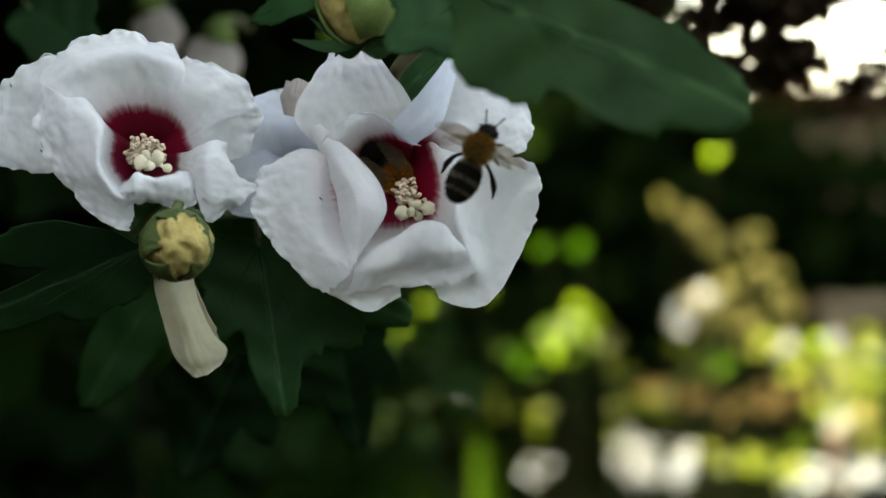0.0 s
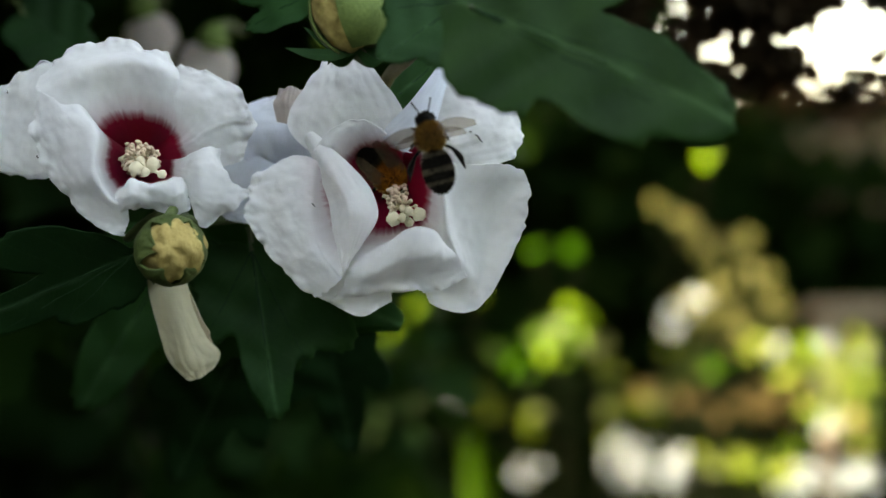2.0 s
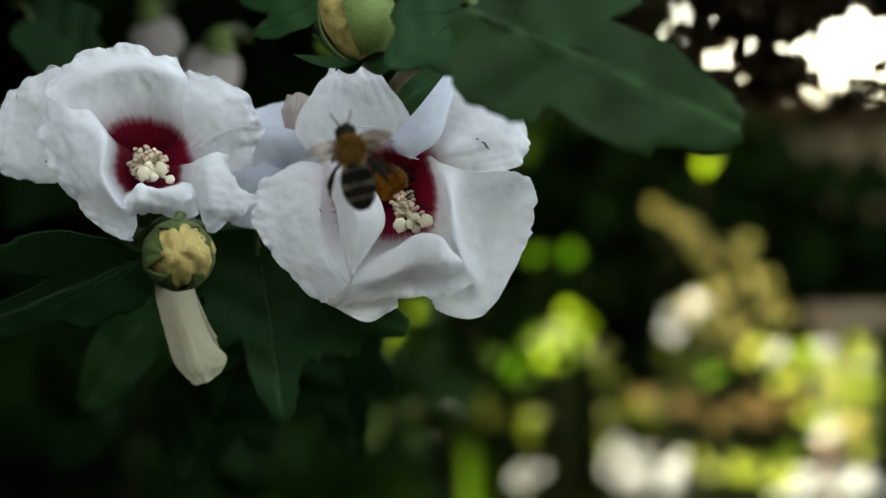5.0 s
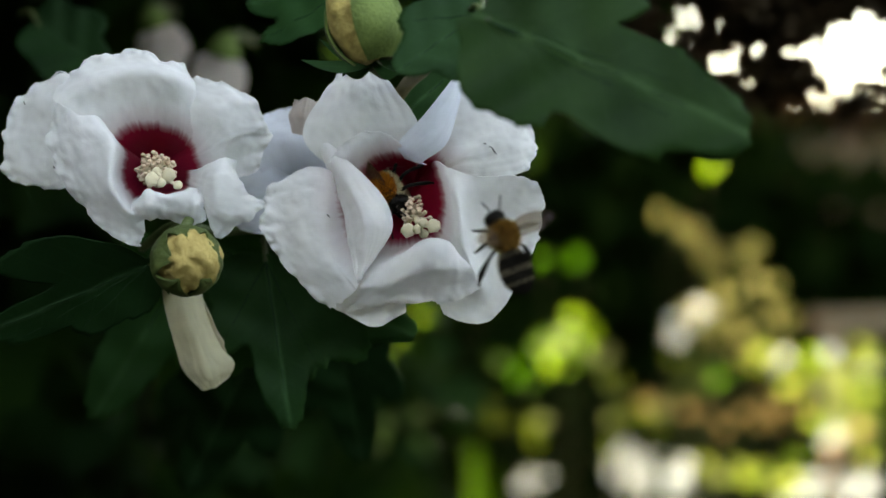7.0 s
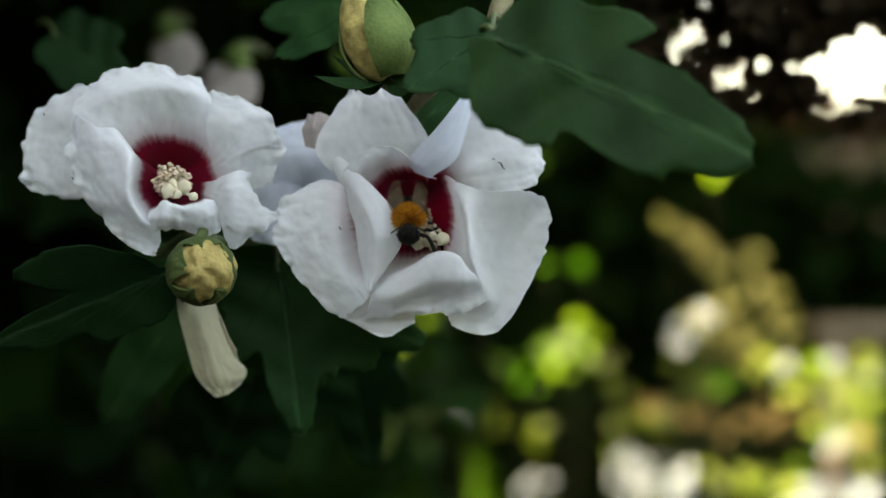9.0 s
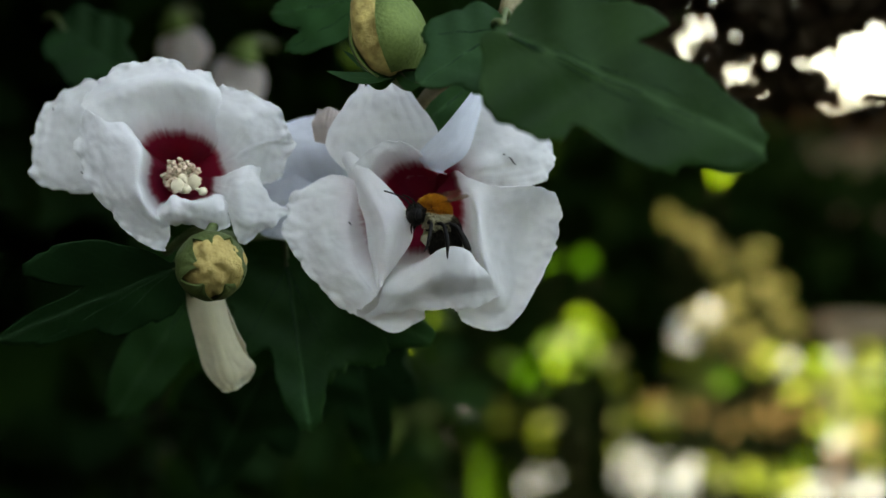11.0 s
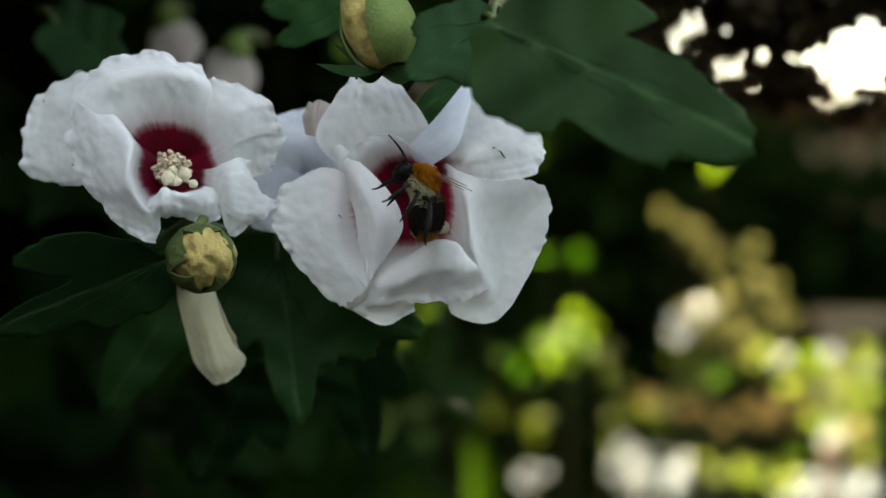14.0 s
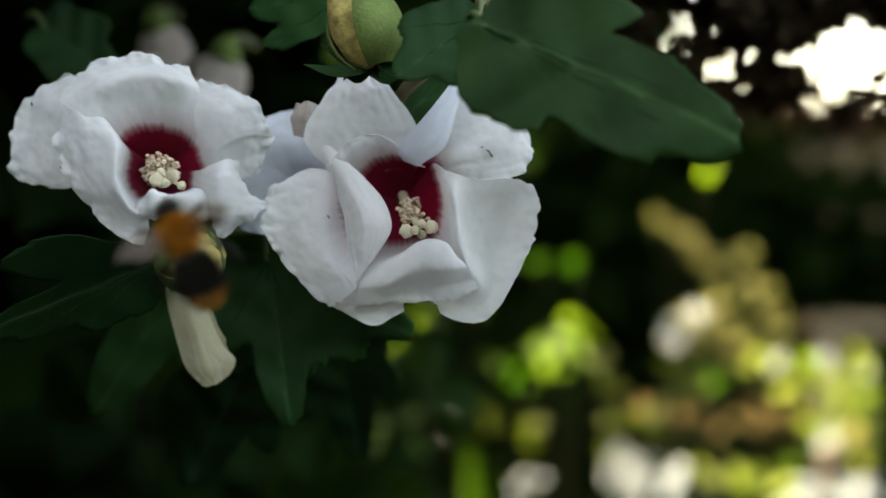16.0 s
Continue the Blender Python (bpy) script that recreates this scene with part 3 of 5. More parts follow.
def leaf_cloud(name, centres, sizes, material, seed, label, category, parent=None, tilt=1.0, aspect=0.62):
    """Very many small bent leaves in one mesh."""
    rs = np.random.RandomState(seed)
    n = len(centres)
    c = np.asarray(centres, float)
    s = np.asarray(sizes, float)[:, None]
    ax = rs.normal(0, 1, (n, 3))
    ax[:, 2] = ax[:, 2] * 0.6 - 0.5 * tilt
    ax /= np.linalg.norm(ax, axis=1, keepdims=True)
    h = rs.normal(0, 1, (n, 3))
    ac = np.cross(ax, h)
    ac /= np.linalg.norm(ac, axis=1, keepdims=True)
    nn = np.cross(ax, ac)
    shape = ((0, 0, 0), (0.30, 0.34, 0.10), (0.42, 0.25, 0.08), (0.62, 0.36, 0.1), (1.0, 0.0, -0.12), (0.62, -0.36, 0.1), (0.42, -0.25, 0.08), (0.30, -0.34, 0.10), (0.45, 0, -0.02))
    vs = []
    for a, w, k in shape:
        vs.append(c + s * (a * ax + w * aspect * 1.6 * ac + k * nn))
    verts = np.stack(vs, axis=1).reshape(-1, 3)
    o = (np.arange(n) * 9)[:, None]
    faces = np.vstack([o + np.array(f) for f in ((0, 8, 2, 1), (8, 4, 3, 2), (0, 7, 6, 8), (8, 6, 5, 4))])
    ob = raw(name, verts, faces, material, parent)
    return tagged(ob, label, category, kind="stuff")


# ---- the setting ----
bm = bmesh.new()
bmesh.ops.create_grid(bm, x_segments=120, y_segments=120, size=120)
for v in bm.verts:
    v.co.z = 0.05 * noise.noise(v.co * 0.4)
tagged(part("ground", bm, GROUND), "dark garden soil with patchy grass", "ground", kind="structure")


def scatter(n, lo, hi, seed, keep):
    rs = np.random.RandomState(seed)
    out = []
    while len(out) < n:
        p = rs.uniform(lo, hi)
        if keep(p):
            out.append(p)
    return np.array(out)


def shrub_edge(p):
    k = noise.noise(Vector(p) * 2.2)
    edge = (-0.04 if p[2] > 1.33 else -0.155) + 0.07 * k + (0.08 if p[2] > 1.33 else 0.0) + 0.10 * (p[1] - 0.8)
    # the leaves stand back behind the flowers; higher up unseen ones overhang as shade
    front = 1.05 if p[2] < 1.36 else 0.62 - 0.3 * min(1.0, max(0.0, p[2] - 1.5))
    # more leaves out of view, added to keep light off the cupped flower
    if p[0] < -0.28:
        front -= 0.62
    if p[2] > 1.42 and p[0] < -0.10:
        front = 0.30
    return p[0] < edge and p[1] > front and noise.noise(Vector(p) * 5.0 + Vector((7, 1, 3))) > -0.85


shrub = empty("hibiscus_shrub", pose(-0.45, 1.5, 0), "tall dark green hibiscus shrub in its own shade", "shrub")
off = np.array((-0.45, 1.5, 0))
c = scatter(40000, (-1.7, 0.30, 0.15), (0.2, 2.0, 2.6), 5, shrub_edge)
leaf_cloud("crown", c - off, np.random.RandomState(2).uniform(0.05, 0.09, len(c)), FOLIAGE, 4, "dense green leaves darkened by shade in their colour", "", shrub)
for k, (x, y, h) in enumerate(((-0.05, 0.05, 2.2), (0.12, 0.1, 1.9), (-0.3, 0.2, 2.3), (-0.6, 0.1, 2.1), (0.2, -0.2, 1.5), (-0.9, 0.0, 2.0))):
    tube("stem", [(x * 0.4, y * 0.4, -0.05), (x * 0.7, y * 0.7, h * 0.4), (x, y, h * 0.75), (x * 1.1, y, h)], [0.018, 0.014, 0.010, 0.004], BARK, shrub, "grey brown woody stem", rough=0.06)


def hedge_keep(p):
    top = 2.75 if p[0] < 0.62 else (1.60 if p[0] < 0.98 else (1.47 if p[0] < 1.2 else 1.37))
    top += 0.12 * noise.noise(Vector((p[0] * 3, p[1] * 3, 0)))
    return p[2] < top and noise.noise(Vector(p) * 3.0) > -0.7


hedge = empty("garden_hedge", pose(0, 5, 0), "dark green clipped hedge along the garden", "hedge")
c = scatter(18000, (-2.6, 4.6, 0.0), (2.6, 5.5, 2.9), 8, hedge_keep)
leaf_cloud("crown", c - np.array((0, 5, 0)), np.random.RandomState(3).uniform(0.10, 0.18, len(c)), FOLIAGE_HEDGE, 6, "dense green leaves darkened by shade in their colour", "", hedge)
for k in range(9):
    x = -2.4 + k * 0.6
    tube("trunk", [(x, 0.34, -0.05), (x + 0.04, 0.36, 0.7), (x - 0.03, 0.34, 1.2)], [0.05, 0.04, 0.02], BARK, hedge, "brown hedge trunk", rough=0.08)


def copper_keep(p):
    low = 1.74 + 0.10 * noise.noise(Vector((p[0] * 5, 0, 3)))
    return (p[2] < low or p[2] > 2.28) and noise.noise(Vector(p) * 4.0) > -0.6


def side_hedge(lo, hi, count, seed, label):
    """A plain dark hedge that closes the garden on one side."""
    mid = np.array(((lo[0] + hi[0]) / 2, (lo[1] + hi[1]) / 2, 0.0))
    th = empty("garden_hedge", pose(*mid), label, "hedge")
    c = scatter(count, lo, hi, seed, lambda p: p[2] < hi[2] - 0.25 + 0.25 * noise.noise(Vector(p) * 2))
    leaf_cloud("crown", c - mid, np.random.RandomState(seed).uniform(0.16, 0.30, len(c)), FOLIAGE_HEDGE, seed + 1, "dense green leaves darkened by shade in their colour", "", th)
    for k in range(6):
        f = (k + 0.5) / 6 - 0.5
        x, y = (hi[0] - lo[0]) * f, (hi[1] - lo[1]) * f
        if hi[0] - lo[0] > hi[1] - lo[1]:
            y = 0
        else:
            x = 0
        tube("trunk", [(x, y, -0.05), (x + 0.04, y, 0.7), (x, y, 1.6)], [0.05, 0.04, 0.02], BARK, th, "brown hedge trunk", rough=0.08)


# hedges out of view, added only to cut down sky light and sun
side_hedge((-4.5, -3.8, 0.0), (4.5, -2.9, 2.8), 9000, 18, "unseen hedge added behind the viewpoint to block sky light")
side_hedge((-4.0, -2.9, 0.0), (-3.2, 2.9, 5.0), 9000, 58, "unseen very tall hedge added to keep sun off the shrub")
side_hedge((-4.0, 3.0, 0.0), (-3.2, 7.0, 2.25), 4500, 68, "unseen hedge added to keep low sun off the ground")
side_hedge((3.4, -2.9, 0.0), (4.2, 7.0, 2.3), 8000, 78, "unseen hedge added to hold back sky light from the right")

# added so that no bright sky shows through gaps in the seen hedge
side_hedge((-3.0, 7.2, 0.0), (0.68, 8.0, 3.2), 6000, 88, "tall dark hedge at the back of the garden")
side_hedge((0.72, 7.2, 0.0), (3.6, 8.0, 2.0), 4000, 98, "low dark hedge at the back of the garden")

# a big tree added out of view; its crown shades the back of the garden
unseen_shade_tree = empty("unseen_shade_tree", pose(2.9, 3.2, 0), "unseen broad-leaved tree added to shade the garden", "tree")
c = scatter(16000, (-1.5, 2.0, 3.6), (4.5, 5.6, 4.4), 28, lambda p: noise.noise(Vector(p) * 2.0) > -0.45)
leaf_cloud("crown", c - np.array((2.9, 3.2, 0)), np.random.RandomState(19).uniform(0.14, 0.26, len(c)), FOLIAGE_HEDGE, 26, "spreading unseen crown added to block sky light", "", unseen_shade_tree)
tube("trunk", [(0, 0, -0.1), (0.05, 0.1, 1.2), (0, 0, 2.9), (-0.1, 0, 4.2)], [0.16, 0.13, 0.11, 0.05], BARK, unseen_shade_tree, "brown trunk", rough=0.06)
for dx, dy in ((-3.6, 0.4), (-2.0, -1.6), (1.0, 1.2), (-1.5, 1.8), (0.8, -1.5)):
    tube("limb", [(0, 0, 2.9), (dx * 0.5, dy * 0.5, 3.6), (dx, dy, 4.0)], [0.07, 0.05, 0.015], BARK, unseen_shade_tree, rough=0.06)


tree = empty("copper_leaved_tree", pose(0.9, 5.9, 0), "dark copper-leaved tree behind the hedge", "tree")
c = scatter(8000, (0.5, 5.7, 1.62), (2.1, 6.2, 2.8), 12, copper_keep)
leaf_cloud("crown", c - np.array((0.9, 5.9, 0)), np.random.RandomState(9).uniform(0.05, 0.09, len(c)), FOLIAGE_BROWN, 7, "dark brown red leaves with gaps", "", tree)
tube("trunk", [(0, 0, -0.05), (0.02, 0.05, 1.2), (-0.05, 0, 2.0), (0.1, 0, 2.9)], [0.06, 0.05, 0.035, 0.01], BARK, tree, "brown trunk", rough=0.08)
for dx, dz in ((0.5, 2.5), (-0.4, 2.5), (0.3, 2.2)):
    tube("limb", [(-0.03, 0, 1.7), (dx * 0.5, 0.05, dz * 0.9), (dx, 0.0, dz)], [0.025, 0.015, 0.006], BARK, tree, rough=0.08)


def board_fence():
    f = empty("board_fence", pose(1.9, 6.6, 0), "sunlit weathered beige board fence behind the hedge", "fence")
    for k in range(16):
        bm = bmesh.new()
        bmesh.ops.create_cube(bm, size=1.0)
        for v in bm.verts:
            v.co = Vector((v.co.x * 0.125, v.co.y * 0.022, (v.co.z + 0.5) * (1.70 + 0.015 * math.sin(k * 2.3))))
            v.co.x += (k - 9) * 0.135
        bmesh.ops.bevel(bm, geom=bm.edges, offset=0.004, segments=1, affect="EDGES")
        part("board", bm, BOARD, f, smooth=False)
    for z in (0.45, 1.4):
        bm = bmesh.new()
        bmesh.ops.create_cube(bm, size=1.0)
        for v in bm.verts:
            v.co = Vector((v.co.x * 2.16 - 0.20, v.co.y * 0.04 + 0.032, v.co.z * 0.07 + z))
        part("rail", bm, BOARD, f, smooth=False)


board_fence()


def garden_rail(x, y, z, length, label):
    """A plank on two posts."""
    th = empty("garden_rail", pose(x, y, 0), label, "rail", "garden rails")
    bm = bmesh.new()
    bmesh.ops.create_cube(bm, size=1.0)
    for v in bm.verts:
        v.co = Vector((v.co.x * length, v.co.y * 0.09, v.co.z * 0.05 + z))
    bmesh.ops.bevel(bm, geom=bm.edges, offset=0.005, segments=2, affect="EDGES")
    part("plank", bm, BOARD, th, smooth=False)
    for s in (-1, 1):
        bm = bmesh.new()
        bmesh.ops.create_cube(bm, size=1.0)
        for v in bm.verts:
            v.co = Vector((v.co.x * 0.05 + s * (length / 2 - 0.06), v.co.y * 0.05, (v.co.z + 0.5) * (z - 0.024)))
        part("post", bm, BOARD, th, smooth=False)


garden_rail(1.30, 4.3, 0.985, 0.80, "pinkish wooden rail in the sun")


# ---- sunlit plants of the garden ----
def garden_plant(name, spots, material, leaf_size, per, label, category, seed, aspect=0.62, stem=STALK):
    """spots: (x, y, z, radius across, radius up) of the clumps of leaves that one plant bears."""
    x0, y0 = spots[0][0], spots[0][1]
    th = empty(name, pose(x0, y0, 0), label, category)
    rs = np.random.RandomState(seed)
    cs = []
    for x, y, z, rx, rz in spots:
        n = max(4, int(4 * per * rx * rz / 0.003))
        q = rs.normal(0, 0.48, (n, 3)) * np.array((rx, (rx + rz) / 2, rz)) + np.array((x - x0, y - y0, z))
        cs.append(q)
        e = np.array((x - x0, y - y0, z))
        tube("stem", [(0.02 * rs.normal(), 0.0, -0.03), (e[0] * 0.5, e[1] * 0.5, z * 0.55), tuple(e)], [0.0010, 0.0008, 0.0005], stem, th, sides=7, steps=14)
    cs = np.vstack(cs)
    leaf_cloud("leaves", cs, rs.uniform(0.7, 1.3, len(cs)) * leaf_size * 0.8, material, seed + 1, "", "", th, aspect=aspect)
    return th


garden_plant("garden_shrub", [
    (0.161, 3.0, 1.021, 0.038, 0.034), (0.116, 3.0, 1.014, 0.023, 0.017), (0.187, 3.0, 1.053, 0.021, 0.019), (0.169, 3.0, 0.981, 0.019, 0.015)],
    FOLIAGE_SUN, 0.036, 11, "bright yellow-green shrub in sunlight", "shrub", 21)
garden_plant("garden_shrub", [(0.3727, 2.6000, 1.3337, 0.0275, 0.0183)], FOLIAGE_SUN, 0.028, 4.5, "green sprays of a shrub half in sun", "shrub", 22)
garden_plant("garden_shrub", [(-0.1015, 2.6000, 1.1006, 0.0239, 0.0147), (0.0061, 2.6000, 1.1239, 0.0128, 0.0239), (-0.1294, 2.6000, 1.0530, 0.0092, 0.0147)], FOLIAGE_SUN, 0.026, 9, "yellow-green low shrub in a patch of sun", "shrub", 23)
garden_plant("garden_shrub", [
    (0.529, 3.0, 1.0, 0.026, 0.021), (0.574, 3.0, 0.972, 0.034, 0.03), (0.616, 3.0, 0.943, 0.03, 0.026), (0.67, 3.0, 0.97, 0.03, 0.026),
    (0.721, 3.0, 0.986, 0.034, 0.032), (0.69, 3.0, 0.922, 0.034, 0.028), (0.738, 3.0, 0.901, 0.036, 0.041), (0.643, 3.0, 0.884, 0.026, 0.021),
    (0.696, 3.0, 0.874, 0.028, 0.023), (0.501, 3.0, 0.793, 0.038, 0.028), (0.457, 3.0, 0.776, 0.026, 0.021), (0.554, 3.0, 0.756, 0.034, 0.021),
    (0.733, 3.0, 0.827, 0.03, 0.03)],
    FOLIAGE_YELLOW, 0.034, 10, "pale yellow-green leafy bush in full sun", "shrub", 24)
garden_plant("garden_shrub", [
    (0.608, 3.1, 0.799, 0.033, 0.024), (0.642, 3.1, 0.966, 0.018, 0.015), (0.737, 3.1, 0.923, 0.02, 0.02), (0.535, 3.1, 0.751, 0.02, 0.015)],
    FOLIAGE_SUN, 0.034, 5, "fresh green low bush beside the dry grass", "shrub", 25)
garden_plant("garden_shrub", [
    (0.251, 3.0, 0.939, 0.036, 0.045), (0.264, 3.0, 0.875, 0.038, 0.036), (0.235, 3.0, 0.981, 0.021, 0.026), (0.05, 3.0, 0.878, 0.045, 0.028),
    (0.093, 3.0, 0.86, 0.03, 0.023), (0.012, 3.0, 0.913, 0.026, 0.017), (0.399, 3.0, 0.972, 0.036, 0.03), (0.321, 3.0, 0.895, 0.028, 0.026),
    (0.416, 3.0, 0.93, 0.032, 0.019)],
    FOLIAGE_OLIVE, 0.034, 3.2, "olive green low bush with half shade in its colour", "shrub", 27)
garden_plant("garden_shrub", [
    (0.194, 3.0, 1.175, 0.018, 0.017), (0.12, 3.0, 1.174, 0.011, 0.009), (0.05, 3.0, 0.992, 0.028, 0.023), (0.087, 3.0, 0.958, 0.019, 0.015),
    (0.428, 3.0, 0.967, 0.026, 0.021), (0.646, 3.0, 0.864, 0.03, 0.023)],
    FOLIAGE_DEEP, 0.03, 5, "deep green sprays of a garden shrub, dimmed by colour", "shrub", 29)
garden_plant("dry_grass_clump", [
    (0.394, 3.4, 1.267, 0.022, 0.017), (0.427, 3.4, 1.248, 0.027, 0.019), (0.463, 3.4, 1.224, 0.024, 0.019), (0.496, 3.4, 1.187, 0.022, 0.022),
    (0.519, 3.4, 1.147, 0.019, 0.022), (0.53, 3.4, 1.106, 0.017, 0.019), (0.562, 3.4, 1.179, 0.011, 0.019), (0.58, 3.4, 1.133, 0.016, 0.022),
    (0.612, 3.4, 1.102, 0.024, 0.022), (0.641, 3.4, 1.066, 0.024, 0.027), (0.657, 3.4, 1.028, 0.022, 0.022)],
    FOLIAGE_DRY, 0.040, 6, "dry khaki seed heads of tall grass", "grass", 31, aspect=0.3)
garden_plant("dry_grass_clump", [
    (0.42, 3.2, 1.078, 0.027, 0.016), (0.46, 3.2, 1.069, 0.027, 0.018), (0.505, 3.2, 1.056, 0.03, 0.018), (0.55, 3.2, 1.04, 0.027, 0.018),
    (0.524, 3.2, 1.011, 0.03, 0.018), (0.465, 3.2, 1.013, 0.021, 0.014)],
    FOLIAGE_DRY, 0.03, 7, "low dry grass with pale heads", "grass", 33, aspect=0.3)
garden_plant("dry_grass_clump", [
    (0.341, 3.3, 0.885, 0.021, 0.019), (0.386, 3.3, 0.869, 0.028, 0.019), (0.437, 3.3, 0.858, 0.033, 0.02), (0.496, 3.3, 0.845, 0.035, 0.021),
    (0.554, 3.3, 0.841, 0.035, 0.021), (0.612, 3.3, 0.849, 0.035, 0.024), (0.663, 3.3, 0.868, 0.033, 0.024), (0.674, 3.3, 0.903, 0.024, 0.019)],
    FOLIAGE_TAN, 0.032, 7, "tan withered grass in dappled sun", "grass", 34, aspect=0.4)


def blade_plant(foot, label):
    """Narrow upright blades from one tuft; foot: where the highest tip stands."""
    th = empty("blade_plant", pose(foot[0], foot[1], 0), label, "plant")
    rs = np.random.RandomState(35)
    for k in range(9):
        x0, lean_, h, w = rs.uniform(-0.016, 0.016), rs.uniform(-0.02, 0.03), foot[2] * rs.uniform(0.86, 1.0), rs.uniform(0.007, 0.012)
        turn = rs.uniform(-0.9, 0.9)
        g = np.zeros((16, 5, 3))
        for i in range(16):
            for q in range(5):
                v, u = i / 15, q / 2 - 1
                half = w * (1 - 0.9 * v ** 3)
                g[i, q] = (x0 + lean_ * v ** 2 + u * half * math.cos(turn), 0.02 * math.sin(k) + u * half * math.sin(turn), -0.01 + h * v + 0.004 * u * u)
        sheet("blade", g, FOLIAGE_SUN, th, "", 0.0006)


blade_plant((-0.0126, 2.9000, 0.8564), "upright yellow-green blades in sunlight")
# the last three clumps are painted highlights set among the yellow leaves
garden_plant("white_flower_bush", [
    (0.365, 3.0, 1.036, 0.021, 0.019), (0.266, 3.0, 0.813, 0.03, 0.019), (0.311, 3.0, 0.778, 0.034, 0.028), (0.282, 3.0, 0.741, 0.03, 0.017),
    (0.38, 3.0, 0.765, 0.03, 0.028), (0.356, 3.0, 0.736, 0.026, 0.013), (0.658, 3.0, 0.992, 0.021, 0.021), (0.567, 3.0, 0.979, 0.014, 0.011),
    (0.729, 3.0, 0.973, 0.013, 0.013)],
    BLOSSOM, 0.024, 13, "bush with white flower heads and added highlights in full sun", "flowering bush", 38)
garden_plant("white_flower_bush", [
    (-0.061, 3.0, 0.872, 0.021, 0.021), (0.099, 3.0, 0.754, 0.019, 0.019), (0.421, 3.0, 1.08, 0.019, 0.015)],
    BLOSSOM, 0.024, 13, "few white flower heads in dappled shade", "flowering bush", 39)
garden_plant("white_flower_bush", [
    (0.597, 3.0, 0.737, 0.049, 0.013), (0.676, 3.0, 0.746, 0.06, 0.016), (0.736, 3.0, 0.757, 0.032, 0.023), (0.663, 3.0, 0.839, 0.013, 0.013)],
    BLOSSOM, 0.028, 13, "low bush covered with white flowers", "flowering bush", 41)
garden_plant("orange_flower", [
    (0.672, 3.0, 0.819, 0.032, 0.028), (0.724, 3.0, 0.859, 0.015, 0.013)],
    BLOSSOM_PINK, 0.03, 4, "pale orange garden flowers in the sun", "flower", 44)


def overhanging_spray():
    """Brown-red leaves of a branch that hangs in from above, with gaps to the bright sky."""
    root = (0.1649, 0.7800, 1.3828)
    th = empty("overhanging_branch", pose(*root), "overhanging branch with small dark brown-red leaves", "branch")
    gaps = (((0.0947, 0.7600, 1.3092), 0.0140, 0.0145), ((0.0862, 0.7600, 1.3005), 0.0075, 0.0075), ((0.1159, 0.7600, 1.2891), 0.0120, 0.0105), ((0.1252, 0.7600, 1.2963), 0.0045, 0.0055),
            ((0.1111, 0.7600, 1.2838), 0.0035, 0.0035), ((0.1611, 0.7600, 1.2911), 0.017, 0.0150), ((0.1768, 0.7600, 1.2953), 0.017, 0.0190), ((0.1912, 0.7600, 1.2927), 0.012, 0.018), ((0.1419, 0.7600, 1.3097), 0.006, 0.003))

    lo, hi = (0.0704, 0.7000, 1.2653), (0.2144, 0.8200, 1.3763)

    def keep(p):
        k = 1 + 0.55 * noise.noise(Vector((p[0] * 260, 0, p[2] * 260)))
        ragged = lo[2] + 0.010 + 0.012 * noise.noise(Vector((p[0] * 60, 0, 5)))
        return p[2] > ragged and all(((p[0] - c[0]) / a) ** 2 + ((p[2] - c[2]) / b) ** 2 > k for c, a, b in gaps)

    c = scatter(5200, (lo[0], 0.71, lo[2]), (hi[0], 0.81, hi[2]), 14, keep)
    leaf_cloud("leaves", c - np.array(root), np.random.RandomState(15).uniform(0.006, 0.012, len(c)), FOLIAGE_BROWN, 16, "", "", th)
    for e in ((0.1044, 0.7600, 1.3106), (0.1328, 0.7700, 1.2945), (0.1478, 0.7600, 1.2786), (0.1865, 0.7700, 1.2743)):
        d = np.array(e) - np.array(root)
        tube("twig", [(0, 0, 0), tuple(d * 0.5 + np.array((0.006, 0, 0.004))), tuple(d)], [0.0016, 0.0011, 0.0005], BARK, th, sides=7, steps=14)


overhanging_spray()
leaf((-0.0691, 0.9000, 1.3160), (-0.0641, 0.9000, 1.3029), material=LEAF_SUN_TINT, face=(0.4, -0.6, 0.3), seed=62, label="small yellow-green leaf with sunlight put into its colour", stalk=(-0.0720, 0.9000, 1.3243))

# ---- the two open flowers ----
fr = empty("hibiscus_flower", pose(*(-0.0105, 0.5000, 1.2255)), "open white hibiscus flower with a dark red eye", "flower", "hibiscus flowers")
guided_petal(fr, [[(-2.0, 15.0, -0.6), (-11.7, 8.0, 3.9), (-19.8, 4.0, 6.9), (-27.3, 2.0, 15.2), (-23.4, 5.0, 24.7), (-18.1, 10.0, 32.8)],
           [(-1.2, 15.0, -0.2), (-3.9, 8.0, 5.5), (-7.7, 4.0, 12.7), (-9.7, 1.5, 18.1), (-11.4, 4.0, 25.4), (-13.1, 10.0, 35.6)],
           [(0.7, 15.0, 0.1), (5.1, 8.0, 5.5), (3.1, 4.0, 10.7), (4.1, 2.0, 17.5), (0.9, 5.0, 23.9), (-8.1, 10.0, 34.7)]], seed=11, eye=12, ruffle=0.8)
